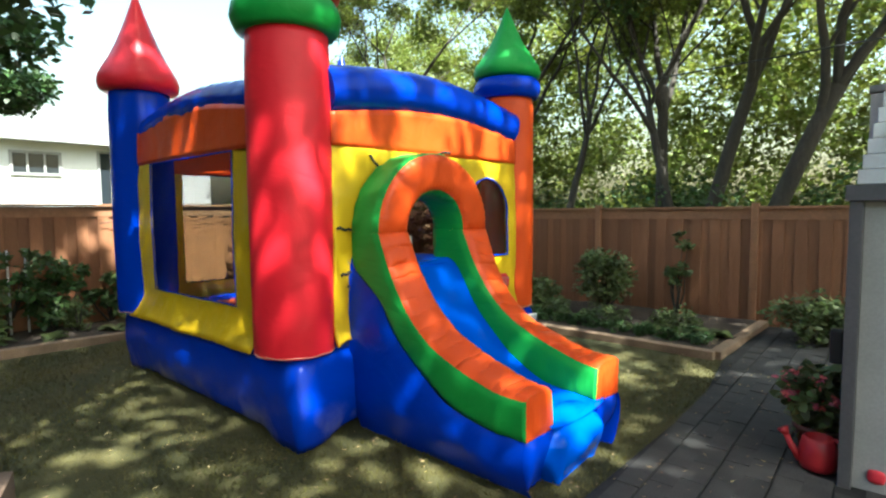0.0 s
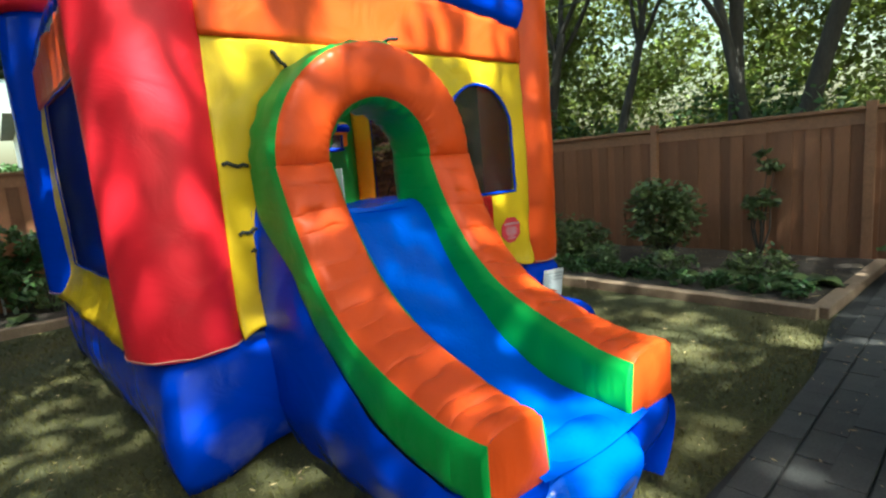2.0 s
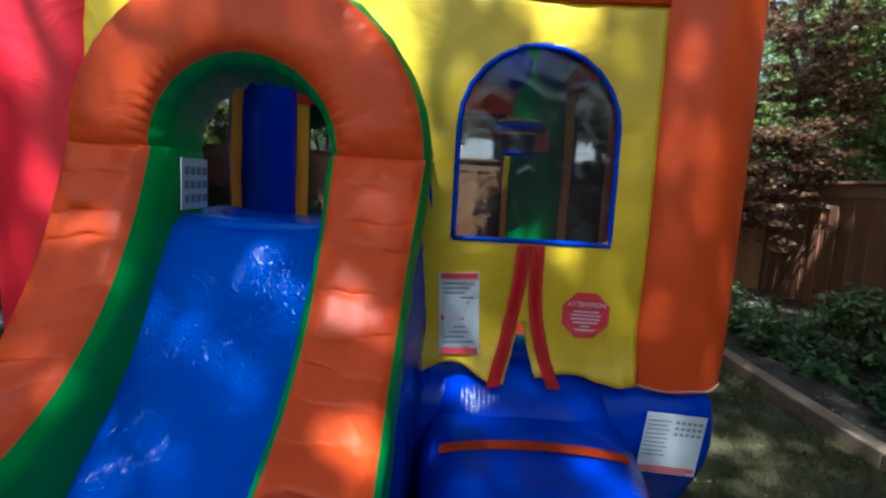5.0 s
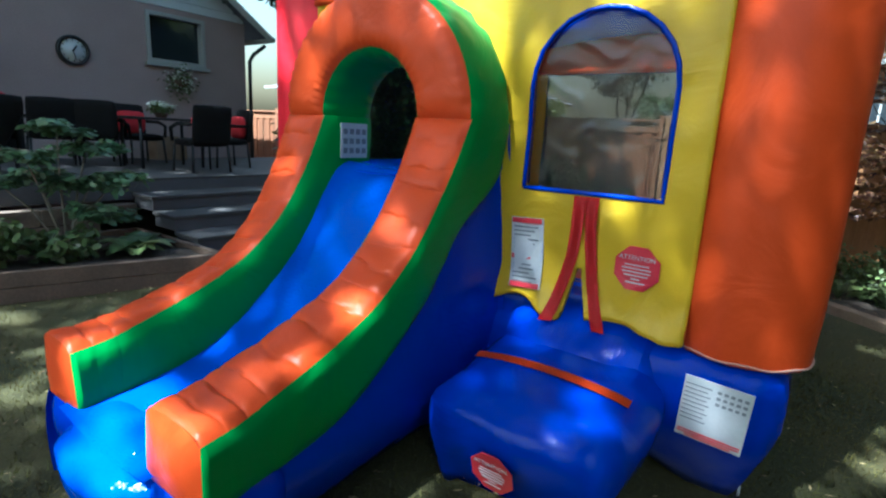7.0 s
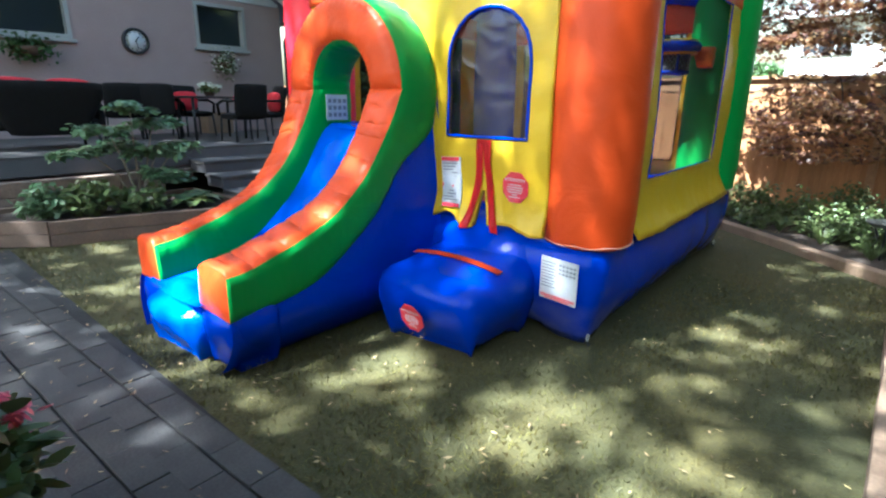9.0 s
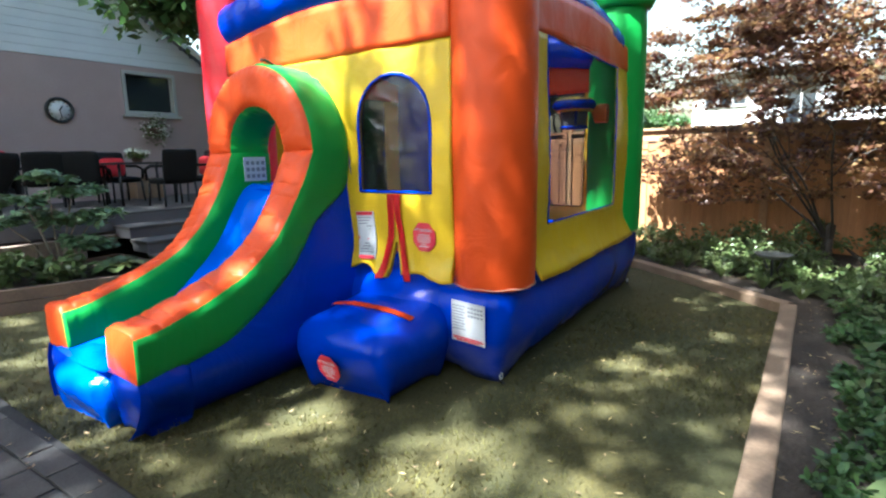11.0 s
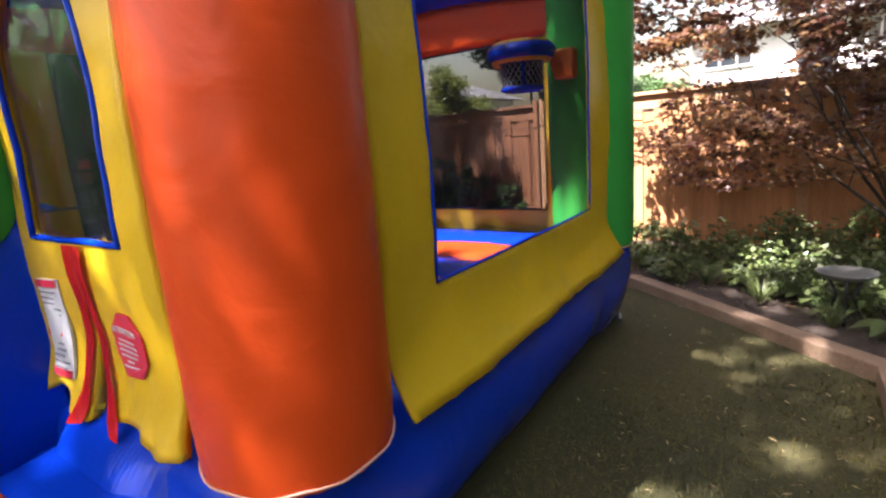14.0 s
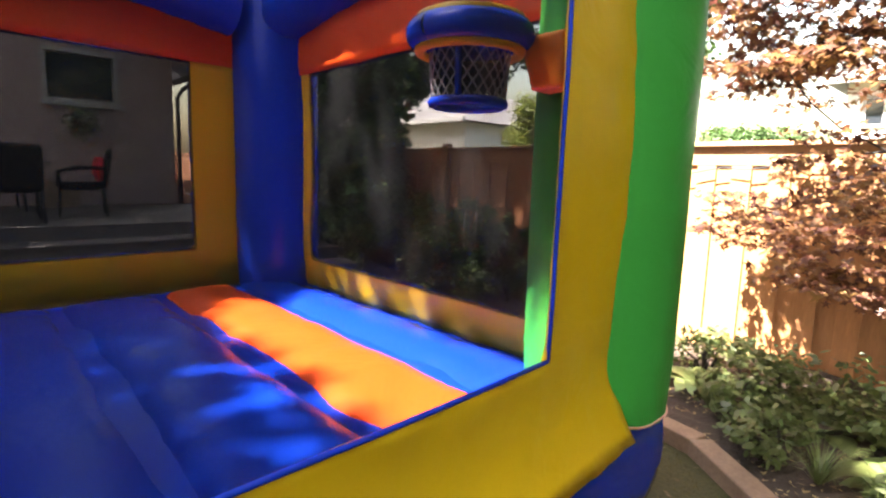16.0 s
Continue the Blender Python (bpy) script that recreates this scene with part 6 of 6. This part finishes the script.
bush("shrub", "tall dark shrub before the back fence", (-9.15, 1.55, 0.06), 0.35, 0.40, 1.35, 1300, LEAF_DARK, 0.09, 67)
bush("shrub", "leafy shrub before the back fence", (-9.1, 0.75, 0.06), 0.38, 0.40, 0.9, 1100, SHRUB, 0.09, 68)
for y, h, s in ((-0.35, 1.45, 161), (0.35, 1.5, 162), (1.05, 1.3, 163), (1.8, 1.1, 164), (2.35, 0.9, 165)):
    bush("climber", "dark climber hanging over the back fence boards", (-9.42, y, 0.06), 0.16, 0.42, h, 900, LEAF_DARK, 0.085, s)
for x, y in ((-9.35, 1.12), (-9.35, 1.32)):
    stake = part("garden_stake", tube([(x, y, 0.03), (x, y, 1.25)], 0.014, 8), WHITE_PRINT, None)
    tagged(stake, "thin pale garden stake before the fence", "stake", "garden stakes")


def hosta(place, r, n, seed, material=SHRUB):
    c = thing("hosta", "clump of broad green leaves in the bed", "plant", place, "leafy clumps")
    rng = random.Random(seed)
    bm = bmesh.new()
    for i in range(n):
        a, ln = rng.uniform(0, 2 * math.pi), r * rng.uniform(0.7, 1.1)
        w, lift = ln * 0.28, rng.uniform(0.25, 0.75)
        rows = []
        for k in range(6):
            f = k / 5
            x, z = ln * f, ln * (lift * f * 1.6 - lift * 1.3 * f * f)
            ww = w * math.sin(math.pi * min(0.97, f * 0.85 + 0.12)) if k < 5 else 0.003
            rows.append([Vector(place) + Vector((x * math.cos(a) - s * ww * math.sin(a), x * math.sin(a) + s * ww * math.cos(a), z + abs(s) * ww * 0.25)) for s in (-1, 0, 1)])
        grid_bm(rows, bm=bm)
    part("leaves", bm, material, c)
    return c


hr = random.Random(71)
for x, y, r in ((-3.35, -0.42, 0.36), (-3.55, -0.6, 0.30), (-3.25, 7.1, 0.26), (-2.9, 7.3, 0.30), (-2.45, 7.1, 0.27), (-2.15, 7.35, 0.3), (-4.9, 7.2, 0.24), (-5.4, 7.0, 0.26), (-6.0, 7.1, 0.28), (-6.9, 6.6, 0.3), (-7.6, 6.1, 0.34), (-7.9, 5.6, 0.3),
                (-8.4, 5.2, 0.3), (-8.5, 4.4, 0.28), (-7.4, 6.7, 0.36), (-7.2, 7.3, 0.35), (-8.7, 3.4, 0.26), (-8.6, 2.2, 0.28), (-8.5, 1.4, 0.26), (-8.7, 0.8, 0.3), (-8.6, 0.1, 0.3), (-6.6, 7.5, 0.33)):
    hosta((x, y, 0.21 if y < 0 and x > -4 else 0.06), r, 18, int(hr.random() * 1e6), LEAF_DARK if r <= 0.2 else SHRUB)
for x, y, rx, h, s in ((-7.9, 6.5, 0.45, 0.35, 81), (-7.5, 5.75, 0.35, 0.25, 271), (-7.95, 5.0, 0.32, 0.25, 272), (-8.3, 4.75, 0.35, 0.3, 273), (-7.2, 6.55, 0.35, 0.25, 274), (-8.9, 5.8, 0.4, 0.5, 275), (-8.0, 6.0, 0.4, 0.3, 276), (-8.9, 4.3, 0.4, 0.4, 277), (-9.0, 6.6, 0.45, 0.55, 278), (-7.6, 7.1, 0.4, 0.35, 279), (-7.5, 6.25, 0.4, 0.35, 171), (-8.2, 5.6, 0.4, 0.4, 172), (-8.6, 6.1, 0.5, 0.5, 173), (-8.8, 7.2, 0.5, 0.6, 174), (-7.9, 7.4, 0.5, 0.45, 175), (-8.7, 5.2, 0.4, 0.45, 176), (-6.4, 7.0, 0.4, 0.35, 177), (-7.0, 6.95, 0.4, 0.3, 82), (-8.5, 4.8, 0.35, 0.5, 83), (-5.2, 7.6, 0.4, 0.3, 84), (-4.3, 7.0, 0.4, 0.28, 91), (-5.9, 7.3, 0.45, 0.35, 92), (-6.8, 7.6, 0.45, 0.4, 94), (-3.5, 7.2, 0.4, 0.3, 95), (-8.9, 1.8, 0.3, 0.55, 85), (-9.0, 0.6, 0.35, 0.7, 86), (-2.7, 7.6, 0.4, 0.32, 87), (-4.6, 7.5, 0.35, 0.25, 88), (-9.1, 2.6, 0.3, 0.5, 89), (-8.9, -0.6, 0.4, 1.1, 90)):
    bush("ground_cover", "low green ground cover in the bed", (x, y, 0.05), rx, rx * 0.8, h, 700, SHRUB, 0.055, s)


def grass_tuft(place, r, h, n, seed):
    c = thing("grass_tuft", "tuft of arching grass blades at the bed's edge", "plant", place, "grass tufts")
    rng = random.Random(seed)
    bm = bmesh.new()
    for i in range(n):
        a, ln, hh = rng.uniform(0, 2 * math.pi), r * rng.uniform(0.4, 1), h * rng.uniform(0.6, 1.1)
        pts = [Vector(place) + Vector((ln * f * math.cos(a), ln * f * math.sin(a), hh * (1.9 * f - 1.2 * f * f))) for f in (0, 0.35, 0.7, 1)]
        s = Vector((-math.sin(a), math.cos(a), 0)) * 0.004
        grid_bm([(p - s * (1 - 0.3 * k), p + s * (1 - 0.3 * k)) for k, p in enumerate(pts)], bm=bm)
    tagged(part("blade_tuft", bm, SHRUB, c), kind="stuff")


for i, (x, y) in enumerate(((-6.9, 6.2), (-7.3, 5.75), (-6.6, 6.55), (-8.2, 4.6), (-7.7, 5.3))):
    grass_tuft((x, y, 0.07), 0.28, 0.26, 90, 100 + i)
bath = thing("birdbath", "shallow concrete birdbath bowl on a dark stand in the bed", "birdbath", (-7.08, 6.26, 0.07))
part("bowl", revolve([(0.03, 0.37), (0.12, 0.385), (0.165, 0.415), (0.18, 0.43), (0.165, 0.432), (0.11, 0.40), (0.001, 0.395)], (-7.08, 6.26, 0.0), 32), BIRDBATH, bath)
for k in range(3):
    a = 2 * math.pi * k / 3
    part("leg", tube([(-7.08 + 0.13 * math.cos(a), 6.26 + 0.13 * math.sin(a), 0.06), (-7.08 + 0.05 * math.cos(a), 6.26 + 0.05 * math.sin(a), 0.25), (-7.08 + 0.12 * math.cos(a), 6.26 + 0.12 * math.sin(a), 0.39)], 0.012, 8), METAL, bath)

for i in range(26):
    x, y = -2.2 - 0.18 * i + hr.uniform(-0.1, 0.1), 6.78 + hr.uniform(0, 0.5)
    bush("ground_cover", "low dark ground cover beside the timber edging", (x, y, 0.05), 0.2, 0.17, 0.16, 260, LEAF_DARK, 0.05, 300 + i)

# loose wire along the back fence
wire = part("fence_wire", tube([(-9.53, 2.3 + 0.16 * i, 1.56 + 0.008 * i + 0.022 * math.sin(i * 1.9) + 0.0008 * (i - 7) ** 2) for i in range(22)], 0.006, 6), BLACK_CORD, None)
tagged(wire, "thin dark wire strung along the back fence", "wire")

# overhead cable beyond the fence
cable = part("overhead_cable", tube([(-14 + 1.1 * i, 9.7, 4.11 + 0.0022 * (i - 10) ** 2) for i in range(17)], 0.014, 6), BLACK_CORD, None)
tagged(cable, "black overhead cable before the trees", "cable")


# ---- paving and lawn pieces ----
paving = flat_poly("paving", [(-1.46, -0.3), (1.4, -0.3), (1.4, 8.85), (-1.80, 8.85), (-1.74, 6.45), (-1.50, 5.0)]  , 0.022, JOINT, "grey rectangular pavers laid in running bond with sandy joints", "paving")
PW, PL = 0.152, 0.304


def paver_block(bm=None, m=None):
    return box(-PW / 2 + 0.003, PW / 2 - 0.003, -PL / 2 + 0.003, PL / 2 - 0.003, 0.0, 0.03, 0.004, bm=bm, m=m)


me = bpy.data.meshes.new("paver")
bm = paver_block()
bm.to_mesh(me)
bm.free()
me.materials.append(PAVER)
pr = random.Random(91)
rest = bmesh.new()
for i in range(14):
    for j in range(31):
        x, y = -1.345 + PW * i - 0.05 * (j * PL - 3.0), -0.1 + PL * (j + (0.5 if i % 2 else 0))
        if x > 0.75 or y > 8.7 or (x > -0.5 and y > 3.9 and y < 5.5):
            continue
        m = Matrix.Translation((x, y, 0.004 + pr.uniform(-0.003, 0.003))) @ Matrix.Rotation(0.05 + pr.uniform(-0.008, 0.008), 4, "Z") @ Matrix.Rotation(pr.uniform(-0.01, 0.01), 4, "X")
        if x > 0.25 or y < 1.4 or y > 7.6:
            paver_block(rest, m)
            continue
        ob = new("paver", me)
        ob.parent = paving
        ob.matrix_basis = m
tagged(part("paver_rest", rest, PAVER, paving, smooth=False), kind="stuff")


def lawn_points(n, seed):
    rng = np.random.default_rng(seed)
    P = np.stack([rng.uniform(-8.0, -1.3, n), rng.uniform(-0.3, 6.45, n), np.full(n, 0.0)], 1)
    x, y = P[:, 0], P[:, 1]
    ok = ~((x > -6.6) & (x < -3.4) & (y > 2.05) & (y < 4.98)) & ~((x < -6.30) & (y > 6.42 + (x + 6.30) * 1.265)) & (x < -1.48 - 0.04 * (y - 3))
    ok &= ~((x > -4.4) & (x < -1.8) & (y < -0.35))
    return P[ok]


P = lawn_points(190000, 95)
P = P[np.random.default_rng(96).uniform(0, 1, len(P)) < np.array([0.55 + 0.6 * noise.noise(Vector((p[0] * 1.1, p[1] * 1.1, 3))) for p in P])]
BLADE_SHAPE = [(0, 0.09), (1, 0), (0, -0.09)]
lawn = link("grass", leaf_mesh("grass", P, 0.034, BLADE_SHAPE, 97, droop=-0.75, flat=0.55), BLADE, None, smooth=False)
tagged(lawn, "short dry mown grass of the lawn", "grass", kind="stuff")
P = lawn_points(1500, 98)
rg = np.random.default_rng(99)
Q = np.stack([rg.uniform(-1.6, 0.4, 700), rg.uniform(0.0, 8.5, 700), np.full(700, 0.04)], 1)
P[:, 2] = 0.03
Q2 = np.stack([rg.uniform(-6.6, -1.9, 1500), rg.uniform(6.55, 8.7, 1500), np.full(1500, 0.085)], 1)
Q3 = np.stack([rg.uniform(-9.3, -7.2, 1900), rg.uniform(4.2, 8.6, 1900), np.full(1900, 0.085)], 1)
Q3 = Q3[Q3[:, 1] > 6.55 + (Q3[:, 0] + 6.30) * 1.265]
P = np.concatenate([P, Q, Q2, Q3])
litter = link("leaf_litter", leaf_mesh("leaf_litter", P, 0.038, [(0, 0), (0.5, 0.13), (1, 0), (0.5, -0.13)], 100, droop=0.0, flat=0.93), STRAW, None, smooth=False)
tagged(litter, "dry curled leaves scattered over lawn and paving", "leaf litter", kind="stuff")
